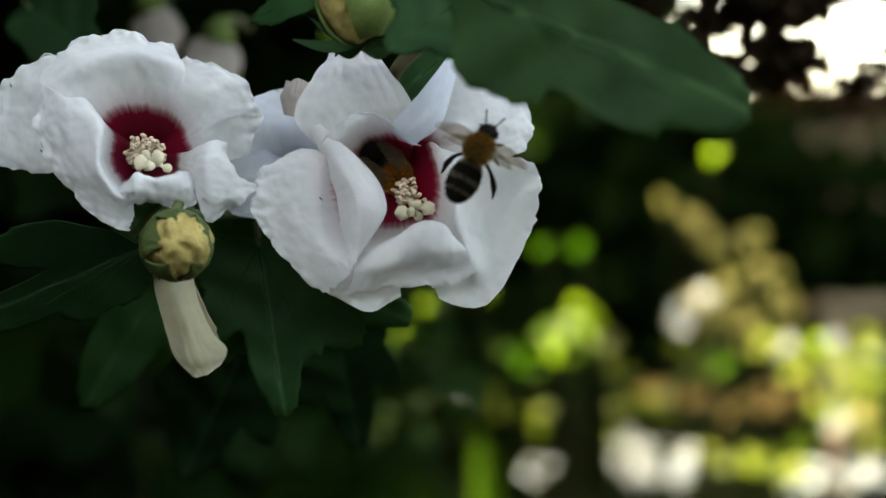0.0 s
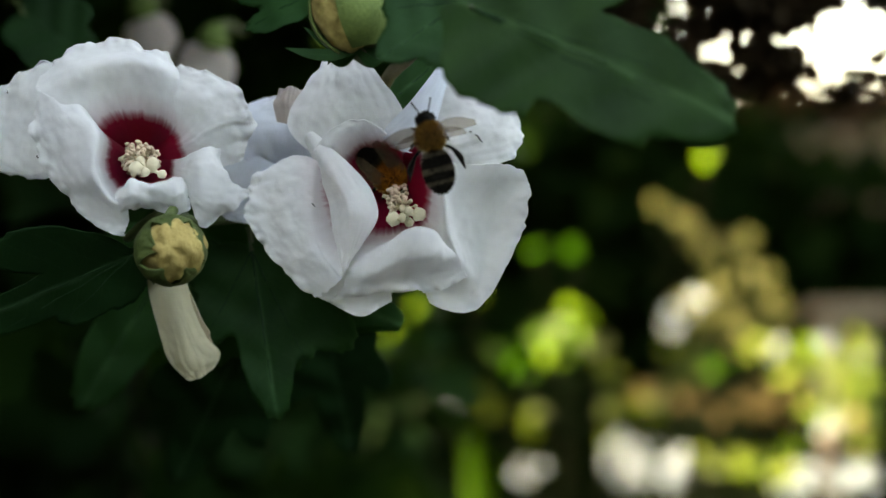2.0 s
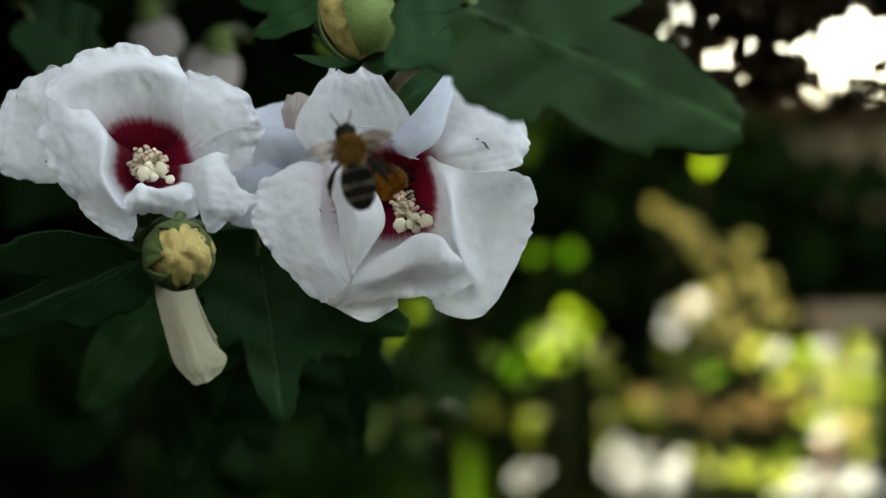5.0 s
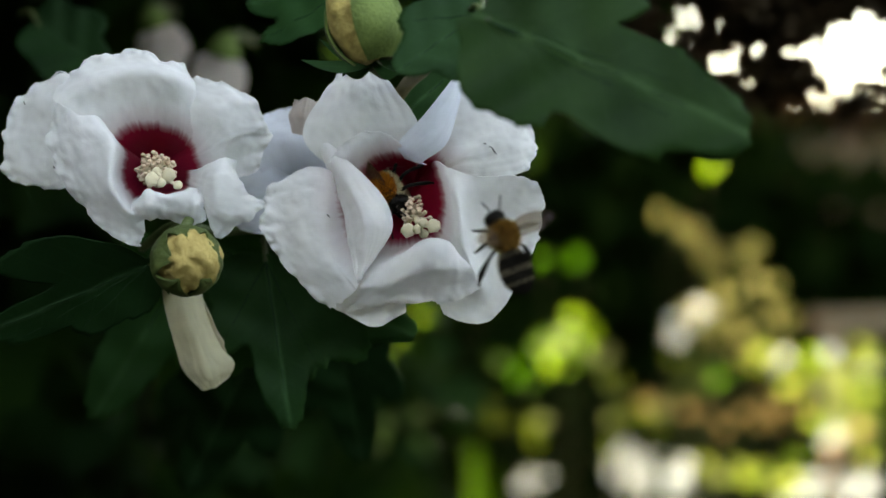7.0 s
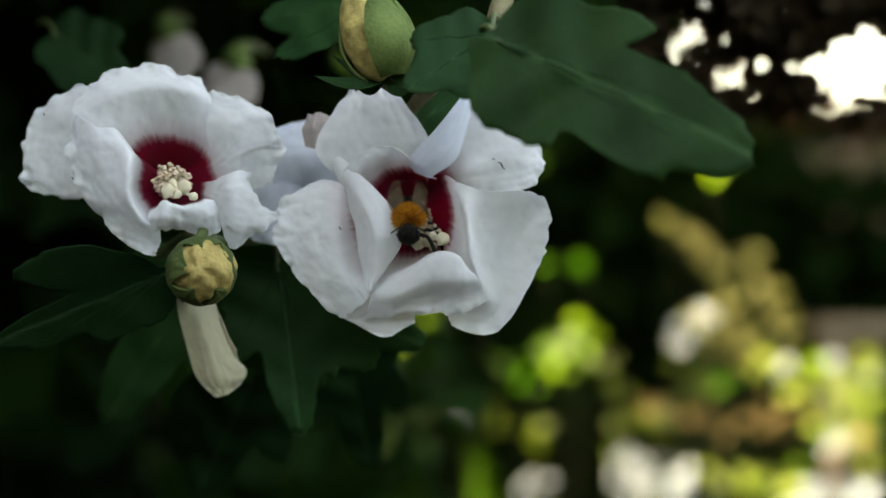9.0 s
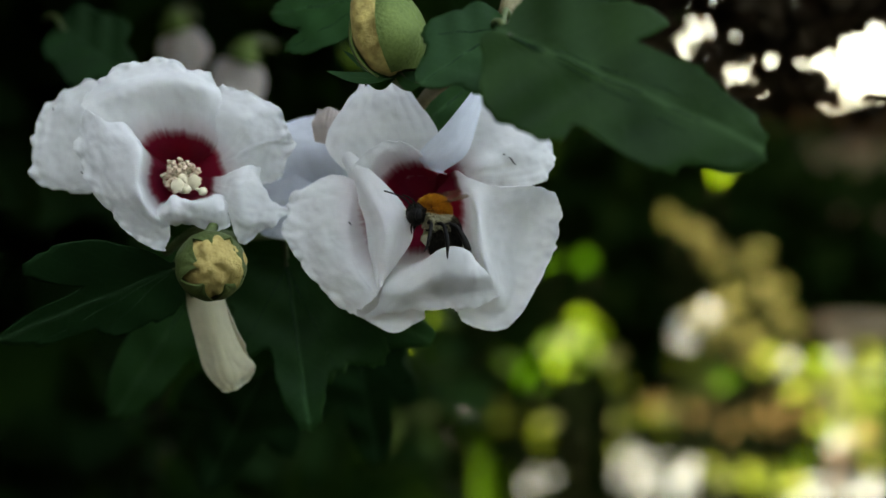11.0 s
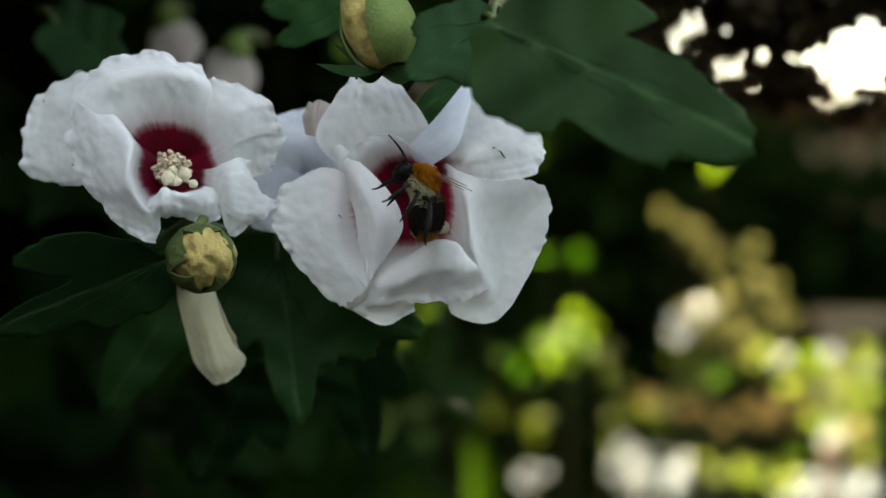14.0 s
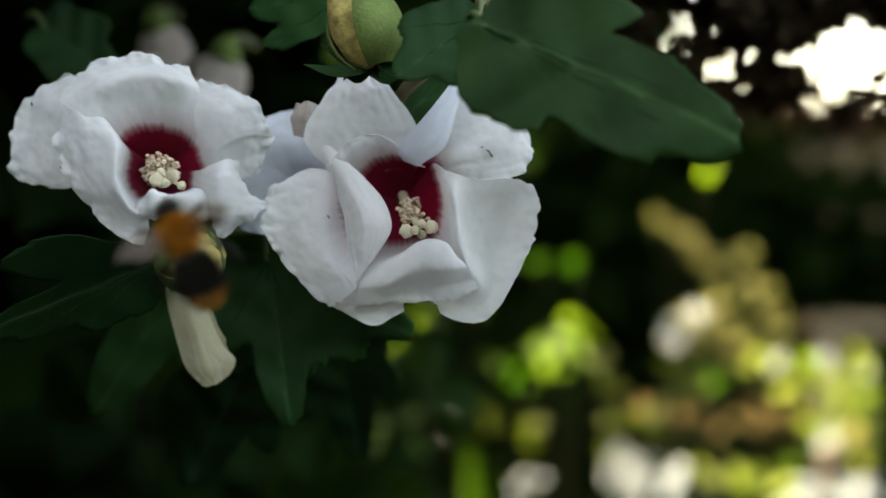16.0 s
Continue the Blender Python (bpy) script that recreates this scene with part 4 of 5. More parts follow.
guided_petal(fr, [[(-2.3, 15.0, -1.4), (-10.9, 8.0, -0.8), (-17.8, 3.0, 2.8), (-20.0, 0.0, 7.9)],
           [(-1.3, 15.0, -0.4), (-8.1, 5.0, 7.2), (-11.9, -2.0, 11.4), (-13.9, -3.0, 13.8)],
           [(-0.7, 15.0, -0.1), (-4.0, 5.0, 8.7), (-6.1, -2.0, 13.4), (-7.1, -4.0, 15.5)],
           [(0.1, 15.0, 0.2), (-0.3, 5.0, 8.4), (-1.5, -2.0, 12.0), (-2.0, -3.5, 13.7)],
           [(0.7, 15.0, 0.2), (3.2, 6.0, 6.1), (2.4, 0.0, 9.1), (1.2, -1.0, 10.2)]], seed=19, eye=15.5, ruffle=0.5, fray=0.35)
fr_upper = guided_petal(fr, [[(0.8, 14.0, 1.8), (3.2, 6.0, 8.5), (7.9, 5.0, 16.1), (11.7, 6.0, 23.9), (15.5, 9.0, 32.8)],
           [(1.7, 14.0, 1.3), (11.1, 1.0, 8.2), (19.5, 2.0, 13.6), (25.6, 5.0, 18.4), (29.4, 9.0, 23.2)],
           [(2.1, 14.0, 1.0), (12.1, 1.0, 6.4), (21.0, 2.0, 8.2), (29.5, 5.0, 10.7), (35.5, 9.0, 13.9)],
           [(2.4, 14.0, 0.7), (13.0, 2.0, 4.3), (21.0, 3.0, 3.4), (28.7, 4.0, 4.0), (32.9, 7.0, 5.7)]], seed=12, eye=15, ruffle=0.8)
guided_petal(fr, [[(0.1, 2.0, 9.0), (-1.2, -2.0, 12.9), (5.8, -3.0, 20.4), (12.6, 1.0, 29.6), (14.5, 4.0, 33.6)],
           [(2.9, 2.0, 8.0), (2.5, -4.0, 10.1), (8.2, -5.0, 15.4), (13.4, -1.0, 24.1), (15.6, 4.0, 33.9)],
           [(6.0, 2.0, 7.3), (5.5, -3.0, 8.0), (11.2, -4.0, 12.2), (13.8, -1.0, 19.5), (16.7, 4.0, 31.8)]], seed=16, ruffle=0.3, fray=0.3, material=PETAL_PLAIN)
guided_petal(fr, [[(0.7, 15.0, -0.1), (7.5, 3.0, 8.0), (12.0, -5.0, 6.1), (19.5, -6.0, 3.9), (29.4, -1.0, 4.7), (34.8, 1.0, 3.3)],
           [(0.7, 15.0, -0.7), (10.3, 1.0, -0.2), (14.3, -10.0, -3.5), (17.4, -5.0, -5.1), (26.9, 5.0, -5.5), (37.1, 3.0, -5.3)],
           [(0.7, 15.0, -1.2), (11.2, 1.0, -8.9), (15.2, -10.0, -12.9), (18.4, -2.0, -15.1), (24.4, 5.0, -18.2), (32.1, 3.0, -19.1)],
           [(0.7, 15.0, -1.7), (10.0, 1.5, -14.8), (16.2, -7.0, -19.2), (19.2, -1.0, -24.2), (21.0, 4.0, -29.4), (22.2, 3.0, -34.5)],
           [(0.7, 15.0, -2.0), (5.6, 3.0, -17.8), (8.0, 2.0, -22.4), (8.0, 2.0, -25.5), (7.9, 3.0, -28.6), (8.7, 3.0, -32.0)]], seed=13, eye=16, ruffle=0.6, fray=0.8)
fr_left = guided_petal(fr, [[(-2.1, 15.0, -0.9), (-15.6, 2.0, 3.4), (-19.4, -1.0, 5.7), (-24.1, 0.0, 7.1), (-29.7, 2.0, 5.8), (-34.2, 3.0, 3.1)],
           [(-2.1, 15.0, -1.4), (-16.4, -1.0, -2.5), (-21.4, -4.0, -1.1), (-26.9, -3.0, -1.1), (-32.6, 0.0, -1.7), (-37.8, 2.0, -1.2)],
           [(-2.1, 15.0, -1.8), (-16.4, -1.0, -8.6), (-20.6, -5.0, -9.4), (-26.0, -4.0, -9.4), (-31.7, -1.0, -10.2), (-38.2, 1.0, -8.0)],
           [(-2.1, 15.0, -2.3), (-15.2, -2.5, -16.0), (-18.5, -6.0, -17.8), (-22.8, -5.0, -19.0), (-27.4, -2.5, -20.5), (-31.9, -0.5, -19.3)],
           [(-2.1, 15.0, -2.8), (-10.8, -4.0, -22.3), (-12.9, -6.0, -26.0), (-15.3, -5.0, -28.3), (-17.7, -3.0, -31.0), (-20.8, -1.0, -30.9)]], seed=15, eye=20, ruffle=1.0, fray=1.6)
guided_petal(fr, [[(-11.9, 10.0, -13.2), (-17.5, 3.0, -24.0), (-19.6, 1.0, -28.6), (-20.4, 1.0, -29.8)],
           [(-8.7, 10.0, -13.2), (-11.3, 3.0, -24.0), (-13.5, 1.0, -30.9), (-14.3, 1.0, -33.2)],
           [(-5.6, 10.0, -13.2), (-5.2, 3.0, -24.0), (-6.6, 1.0, -32.4), (-6.9, 1.0, -35.5)],
           [(-2.5, 10.0, -13.2), (0.2, 3.0, -22.5), (0.3, 1.0, -27.0), (0.5, 1.0, -31.3)]], seed=18, eye=3, ruffle=0.8)
guided_petal(fr, [[(-1.8, 15.0, -2.5), (-7.7, 4.0, -14.8), (-10.0, -4.0, -21.1), (-11.3, -6.0, -24.7), (-13.1, -4.0, -28.4), (-15.8, -2.0, -31.5)],
           [(-1.3, 15.0, -2.5), (-2.0, 1.0, -15.5), (-0.7, -8.0, -17.0), (-2.9, -9.0, -23.0), (-5.4, -6.0, -26.8), (-7.1, -3.0, -30.2)],
           [(-0.7, 15.0, -2.5), (3.4, 1.0, -14.8), (5.8, -10.0, -12.6), (5.4, -12.0, -19.2), (4.5, -7.0, -24.5), (3.6, -4.0, -28.7)],
           [(-0.2, 15.0, -2.5), (8.0, 1.0, -14.8), (12.1, -10.0, -13.2), (12.8, -12.0, -19.9), (12.0, -7.0, -24.5), (11.2, -5.0, -28.9)],
           [(0.1, 15.0, -2.5), (10.3, 2.0, -14.8), (14.4, -8.0, -17.0), (17.3, -10.0, -19.2), (19.8, -7.0, -22.2), (20.9, -6.0, -25.0)]], seed=14, eye=15, ruffle=0.8)
fr_fold = guided_petal(fr, [[(-25.0, 4.0, 16.1), (-19.8, 1.0, 4.9), (-15.8, -4.0, -5.7), (-14.3, -6.0, -14.7), (-12.0, -8.0, -23.0)],
           [(-19.3, 2.0, 12.6), (-14.0, -6.0, 1.8), (-9.6, -10.0, -7.3), (-9.6, -10.0, -14.7), (-11.0, -9.0, -22.5)],
           [(-15.4, 0.0, 8.9), (-9.5, -4.5, 3.7), (-4.3, -6.0, -2.7), (-2.7, -7.0, -9.5), (-6.3, -8.0, -16.2), (-10.8, -8.0, -21.9)]], seed=17, ruffle=0.6, fray=0.4, material=PETAL_WHITE)
pistil(fr, (-0.7, 14, 0.2), (5.0, -18.5, -8.8), 21, [(-3.0, -1, -1.5), (3.6, -1, -0.4), (-0.8, -1.5, -1.3), (0.9, -0.8, 0.4), (1.0, 0.6, -2.4)], spread=0.72, count=70)
tube("calyx", [(-0.003, 0.0178, -0.005), (-0.002, 0.021, -0.004), (-0.001, 0.030, -0.001)], [0.0030, 0.0062, 0.0025], CALYX, fr, "green calyx behind the petals", sides=14)
tube("flower_stalk", [(-0.001, 0.028, -0.001), (-0.004, 0.034, 0.004), (-0.002, 0.040, 0.014)], [0.0014, 0.0013, 0.0014], GREEN_STEM, fr, "short green flower stalk")

fl = empty("hibiscus_flower", pose(*(-0.0750, 0.5000, 1.2338)), "cupped white hibiscus flower with frilled rim", "flower", "hibiscus flowers")
fl_back = guided_petal(fl, [[(-6.9, 16.0, 2.4), (-11.7, 9.0, 17.7), (-15.6, 9.0, 24.0), (-19.0, 10.0, 26.4), (-21.4, 10.0, 26.9)],
           [(-7.7, 16.0, 1.6), (-16.2, 8.0, 14.5), (-25.6, 8.0, 20.0), (-32.2, 9.0, 22.4), (-39.1, 10.0, 20.2)],
           [(-7.7, 16.0, -0.0), (-17.7, 8.0, 8.2), (-28.8, 8.0, 11.4), (-36.9, 9.0, 12.2), (-45.6, 10.0, 12.8)],
           [(-7.7, 16.0, -0.8), (-17.7, 8.0, 2.0), (-28.8, 8.0, 2.0), (-36.9, 9.0, 2.8), (-45.9, 10.0, 2.1)],
           [(-7.7, 16.0, -1.6), (-18.0, 9.0, -2.7), (-27.5, 9.0, -3.5), (-34.1, 10.0, -5.5), (-44.2, 11.0, -3.8)],
           [(-7.7, 16.0, -2.4), (-16.4, 9.0, -4.3), (-23.0, 10.0, -5.0), (-27.7, 10.0, -5.8), (-32.8, 11.0, -6.8)]], seed=21, eye=8, ruffle=1.0, fray=1.4)
guided_petal(fl, [[(-7.2, 14.0, 0.7), (-13.4, 3.0, 5.5), (-20.7, -2.0, 11.3), (-27.0, -3.0, 15.1), (-28.9, 0.0, 18.1), (-27.7, 3.0, 22.1)],
           [(-6.1, 14.0, 1.5), (-8.7, 3.0, 8.2), (-13.0, -2.0, 16.7), (-16.3, -4.0, 21.4), (-18.6, 0.0, 24.5), (-19.3, 3.0, 28.6)],
           [(-4.5, 14.0, 1.9), (-4.1, 3.0, 9.4), (-4.2, -2.0, 18.2), (-4.9, -4.0, 23.5), (-6.5, 0.0, 26.3), (-8.0, 3.0, 30.1)],
           [(-2.9, 14.0, 1.6), (2.1, 3.0, 8.6), (3.1, -2.0, 17.4), (3.8, -4.0, 22.2), (2.4, 0.0, 24.8), (1.4, 3.0, 28.2)],
           [(-2.0, 14.0, 1.0), (6.9, 4.0, 5.6), (9.3, 1.0, 14.6), (9.4, 0.5, 19.6), (8.8, 2.0, 21.9), (7.6, 3.5, 23.9)]], seed=22, eye=14, ruffle=1.0)
guided_petal(fl, [[(-2.9, 14.0, 1.5), (2.8, 6.0, 8.0), (3.4, 3.0, 15.5), (4.6, 3.0, 20.2), (7.7, 3.0, 23.3)],
           [(-1.7, 14.0, 0.7), (9.1, 3.0, 5.5), (14.0, -3.0, 12.0), (18.4, -2.0, 16.6), (23.0, 0.0, 18.0)],
           [(-1.3, 14.0, -0.1), (10.2, 3.0, 3.2), (17.1, -3.0, 7.4), (23.0, -2.0, 9.7), (27.9, 0.0, 9.4)],
           [(-1.2, 14.0, -0.9), (11.1, 3.0, 1.2), (16.9, -2.0, 2.9), (21.3, -1.0, 4.8), (29.0, 1.0, 5.5)],
           [(-1.0, 14.0, -1.7), (11.1, 5.0, -2.9), (16.1, 3.0, -4.2), (20.7, 3.0, -4.5), (25.0, 3.0, -2.7)]], seed=23, eye=13, ruffle=1.0)
fl_left = guided_petal(fl, [[(-6.1, 14.0, -0.1), (-12.4, 2.0, 6.2), (-15.3, -5.0, 11.6), (-20.4, -6.0, 12.5), (-24.5, -5.0, 15.7), (-27.3, -3.0, 16.6)],
           [(-6.1, 14.0, -1.1), (-9.9, 0.0, 2.7), (-10.1, -10.5, 4.5), (-16.8, -8.5, 3.8), (-22.7, -6.0, 4.5), (-28.9, -3.0, 5.9)],
           [(-6.1, 14.0, -2.5), (-11.0, 0.0, -4.3), (-10.4, -11.0, -5.4), (-14.1, -9.0, -7.4), (-18.5, -6.5, -8.2), (-24.0, -4.0, -6.3)],
           [(-5.2, 14.0, -4.1), (-7.9, 0.5, -9.5), (-6.7, -9.0, -12.5), (-8.2, -7.5, -14.6), (-10.7, -6.0, -16.5), (-14.6, -5.0, -17.3)],
           [(-4.4, 14.0, -4.7), (-5.1, 2.0, -9.5), (-3.4, -6.0, -12.7), (-3.1, -6.0, -16.2), (-3.0, -5.0, -19.2), (-3.8, -4.0, -23.0)]], seed=24, eye=13, ruffle=0.9, fray=0.9)
guided_petal(fl, [[(-5.2, 14.0, -4.4), (-7.8, 2.0, -9.2), (-6.5, -7.0, -12.2), (-5.5, -8.0, -13.7), (-5.2, -6.0, -15.5)],
           [(-4.4, 14.0, -4.9), (-4.7, 2.0, -9.2), (-2.1, -8.0, -7.5), (-1.1, -11.0, -11.4), (-1.0, -6.0, -15.8)],
           [(-3.3, 14.0, -4.9), (-0.0, 2.0, -9.2), (3.6, -10.0, -8.9), (4.2, -9.0, -12.2), (3.9, -6.0, -15.8)],
           [(-2.3, 14.0, -4.6), (6.2, 2.0, -7.7), (9.4, -6.0, -6.9), (10.7, -8.5, -11.3), (9.5, -5.0, -15.5)],
           [(-2.0, 14.0, -4.4), (8.3, 3.0, -6.4), (11.4, -4.0, -7.9), (12.5, -5.0, -10.9), (12.6, -4.0, -15.1)]], seed=25, eye=12, ruffle=1.0, fray=0.8)
guided_petal(fl, [[(-1.2, 14.0, -1.4), (8.5, 2.0, -1.8), (14.0, -5.0, -0.3), (17.7, -5.0, 1.2), (19.4, -3.0, 0.5)],
           [(-1.2, 14.0, -2.0), (9.0, 1.0, -3.8), (15.2, -8.0, -4.2), (19.2, -7.0, -4.2), (22.7, -3.0, -6.3)],
           [(-1.4, 14.0, -2.7), (9.0, 1.0, -5.4), (15.2, -8.0, -8.7), (19.8, -6.0, -10.2), (27.0, -1.0, -10.8)],
           [(-1.7, 14.0, -3.3), (9.0, 1.0, -6.5), (14.4, -7.0, -12.5), (18.3, -6.0, -14.7), (23.3, -2.0, -15.1)],
           [(-2.0, 14.0, -3.8), (8.5, 2.0, -7.3), (12.8, -5.0, -13.9), (14.0, -5.0, -18.5), (15.2, -3.0, -21.4)]], seed=26, eye=12, ruffle=0.8)
pistil(fl, (-7.5, 13, 1.0), (9.0, -18, -5.2), 20.5, [(-2.6, -1, -0.4), (1.8, -1, 0.6), (4.2, -0.8, -2.0), (0, -1.5, -1.4), (-1.6, 0, 1.6)], seed=8)
tube("calyx", [(-0.005, 0.0178, -0.005), (-0.003, 0.021, -0.004), (0.001, 0.030, -0.001)], [0.0030, 0.0062, 0.0025], CALYX, fl, "green calyx behind the petals", sides=14)
tube("flower_stalk", [(0.001, 0.028, -0.001), (0.002, 0.032, -0.010), (0.008, 0.024, -0.024)], [0.0014, 0.0013, 0.0014], GREEN_STEM, fl, "short green flower stalk")

# specks of dirt on the petals
speck(fr, fr_upper, 21.5, 12.7, ((-0.4, 0), (0, 0.05), (0.3, -0.15)))
speck(fr, fr_upper, 23.4, 11.4, ((-0.8, 0.5), (0, 0.2), (0.5, -0.7), (1.2, -1.5)))
speck(fr, fr_left, -19.6, -6.2, ((-0.4, 0.4), (0, 0), (0.3, -0.5)))
speck(fl, fl_back, -39.3, 17.0, ((0, 0.5), (0.1, 0), (0.3, -0.5)))
speck(fl, fl_left, -27.3, -1.2, ((-0.3, 0.3), (0, 0), (0.3, -0.4)))

# a flower half hidden behind the two
fb = empty("hibiscus_flower", pose(*(-0.0424, 0.5220, 1.2344)), "white hibiscus flower half hidden behind the others", "flower", "hibiscus flowers")
petal(fb, [(0, 10, -4), (-2, 5, 0), (-3, 2, 6), (-2, 3, 11), (0, 5, 16)], [3, 8, 13, 14, 9], PETAL_PLAIN, ruffle=0.6, seed=31)
petal(fb, [(0, 10, -4), (5, 5, -1), (7, 3, 6), (8, 3, 11), (8, 4, 16)], [3, 5, 6, 6, 4], PETAL_PLAIN, ruffle=0.6, seed=32)
petal(fb, [(0, 10, -4), (-4, 5, -5), (-8, 3, -9), (-14, 3, -13), (-18, 4, -16)], [3, 6, 8, 9, 7], PETAL_PLAIN, ruffle=0.6, seed=33)
guided_petal(fb, [[(1.4, -14.0, 7.5), (0.6, -15.0, 12.4), (2.2, -15.0, 15.2)], [(5.6, -16.0, 6.6), (5.2, -18.0, 12.5), (5.9, -16.0, 16.8)], [(9.9, -14.0, 6.7), (10.1, -15.0, 12.7), (9.0, -15.0, 16.1)]], eye=30, material=PETAL_PINK, ruffle=0.9, fray=1.2, seed=34, label="beige withered petal tip")
tube("calyx", [(0, 0.009, -0.004), (0, 0.014, -0.005), (0, 0.018, -0.006)], [0.005, 0.005, 0.0025], CALYX, fb, "green calyx behind the petals", sides=14)

# ---- buds and faded flowers ----
bud = empty("flower_bud", pose(*(-0.0655, 0.4850, 1.2079)), "round green bud opening on cream folded petals", "flower bud", "flower buds")
blob("petal_roll", (0.0008, -0.0012, 0.0003), (0.0080, 0.0080, 0.0080), BUD_STRAW, bud, "cream crumpled petals", bumpy=0.16, seed=3, seg=56, folds=0.09)
for k in range(5):
    a = radians(20 + 72 * k)
    g = np.zeros((14, 11, 3))
    for i in range(14):
        for j in range(11):
            v, u = i / 13, j / 5 - 1
            lat = (2.70, 2.45, 2.75, 2.60, 2.55)[k] * v
            wd = u * (0.92 * (1 - v ** 3.2) + 0.02)
            r = 0.0091 * (1 + 0.012 * math.sin(7 * u + k) - 0.02 * v ** 3)
            th_ = a + wd
            # the axis of the bud leans towards the viewer
            p = Vector((math.cos(th_) * math.sin(lat), math.sin(th_) * math.sin(lat), -math.cos(lat))) * r
            p = Matrix.Rotation(radians(16), 3, "Z") @ Matrix.Rotation(radians(96), 3, "X") @ p
            g[i, j] = p
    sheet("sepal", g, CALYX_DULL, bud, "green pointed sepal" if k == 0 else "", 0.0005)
tube("bud_stalk", [(-0.002, 0.004, 0.007), (-0.001, 0.012, 0.012), (-0.004, 0.02, 0.014)], [0.0016, 0.0014, 0.0014], GREEN_STEM, bud)

tb = empty("flower_bud", pose(*(-0.0195, 0.4850, 1.2676)), "pointed green bud with a yellow petal showing", "flower bud", "flower buds")
TB = Matrix.Rotation(radians(-14), 3, "Y")
for k in range(4):
    a = radians(297 + 72 * k)
    g = np.zeros((20, 11, 3))
    for i in range(20):
        for j in range(11):
            v, u = i / 19, j / 5 - 1
            z = -0.0095 + 0.027 * v
            r = 0.0090 * math.sin(math.pi * min(1, (0.10 + 0.86 * v) ** 0.8)) + 0.0006
            th_ = a + u * 0.70 * (1 - v ** 4)
            r *= 1 + 0.05 * (1 - u * u)
            g[i, j] = TB @ Vector((math.cos(th_) * r, math.sin(th_) * r, z))
    sheet("sepal", g, CALYX, tb, "downy green sepal" if k == 0 else "", 0.0006)
blob("petal_roll", tuple(TB @ Vector((-0.0012, -0.0008, 0.003))), (0.0076, 0.0076, 0.0128), BUD_CREAM, tb, "yellow folded petals", turn=Euler((0, radians(-14), 0)), bumpy=0.05, seed=9, seg=40, folds=0.05)
for k, (dx, dy, dz) in enumerate(((-0.016, -0.003, 0.000), (-0.012, 0.002, 0.006), (0.009, -0.006, -0.004), (0.011, 0.003, 0.001), (-0.006, 0.008, -0.002))):
    root = np.array((0.002, 0, -0.0095))
    e = np.array((dx, dy, dz - 0.009))
    g = np.zeros((12, 7, 3))
    for i in range(12):
        for j in range(7):
            v, u = i / 11, j / 3 - 1
            g[i, j] = root + (e - root) * v + np.array((0, 0.2, 1)) * u * 0.0016 * math.sin(math.pi * (0.15 + 0.85 * v)) + np.array((0, 0, -0.0015)) * math.sin(math.pi * v)
    sheet("bract", g, LEAF, tb, "narrow green bract" if k == 0 else "", 0.0004)
tube("bud_stalk", [(0.002, 0.001, -0.010), (0.006, 0.003, -0.012), (0.011, 0.002, -0.007)], [0.0020, 0.0016, 0.0015], GREEN_STEM, tb)

hg = empty("faded_flower", pose(*(-0.0732, 0.5150, 1.2016)), "limp cream faded hibiscus flower hanging down", "faded flower", "faded flowers")
guided_petal(hg, [[(-5.2, 0.0, 2.8), (-4.0, -1.0, -6.6), (-1.7, -1.0, -16.1), (0.7, 0.0, -24.0), (5.2, 1.0, -28.8)],
           [(0.7, -4.0, 3.0), (2.2, -5.0, -7.2), (5.3, -4.5, -17.3), (7.4, -3.0, -24.5), (9.5, -1.0, -28.6)],
           [(5.5, -1.0, 1.4), (7.9, -1.5, -9.6), (11.3, -1.0, -17.5), (15.0, 0.0, -22.0), (13.6, 1.0, -25.9)]], eye=25, material=PETAL_CREAM, ruffle=0.7, fray=0.4, seed=41, label="cream wilted petal")
petal(hg, [(0, 2, 2), (1, 2, -6), (4, 2, -14), (7, 2, -20), (8, 2, -25)], [4, 5, 6, 6, 5], PETAL_CREAM, curl=(3, 3), ruffle=0.6, seed=42, rounded=0.2)
tube("calyx", [(0, 0.001, 0.006), (0, 0.001, 0.001), (0.0004, 0.001, -0.003)], [0.003, 0.0048, 0.0046], CALYX, hg, "green calyx", sides=12)
for k, (p, sx, lean_) in enumerate((((-0.1291, 0.7600, 1.2996), 12, -18), ((-0.1004, 0.7400, 1.2841), 13, 14))):
    fd = empty("faded_flower", pose(*p, 0, lean_, 0), "rolled pinkish-white faded flower in a green calyx", "faded flower", "faded flowers")
    petal(fd, [(0, 0, 10), (0, -2, 4), (0, -2.5, -2), (0, -2, -9), (0, -1, -15)], [3, 6, sx * 0.9, sx * 0.85, sx * 0.55], PETAL_PINK, curl=(-6, -6), ruffle=0.5, seed=51 + k)
    petal(fd, [(0, 2, 10), (0, 4, 4), (0, 5, -2), (0, 4, -9), (0, 2, -14)], [3, 6, sx * 0.8, sx * 0.8, sx * 0.5], PETAL_PINK, curl=(6, 6), ruffle=0.5, seed=55 + k)
    tube("calyx", [(0, 0.001, 0.017), (0, 0.001, 0.012), (0, 0.001, 0.006)], [0.002, 0.006, 0.0065], CALYX, fd, "green calyx", sides=12)
    tube("flower_stalk", [(0, 0.001, 0.016), (0.002, 0.016, 0.019), (0.003, 0.05, 0.020)], [0.0014, 0.0013, 0.0015], GREEN_STEM, fd)

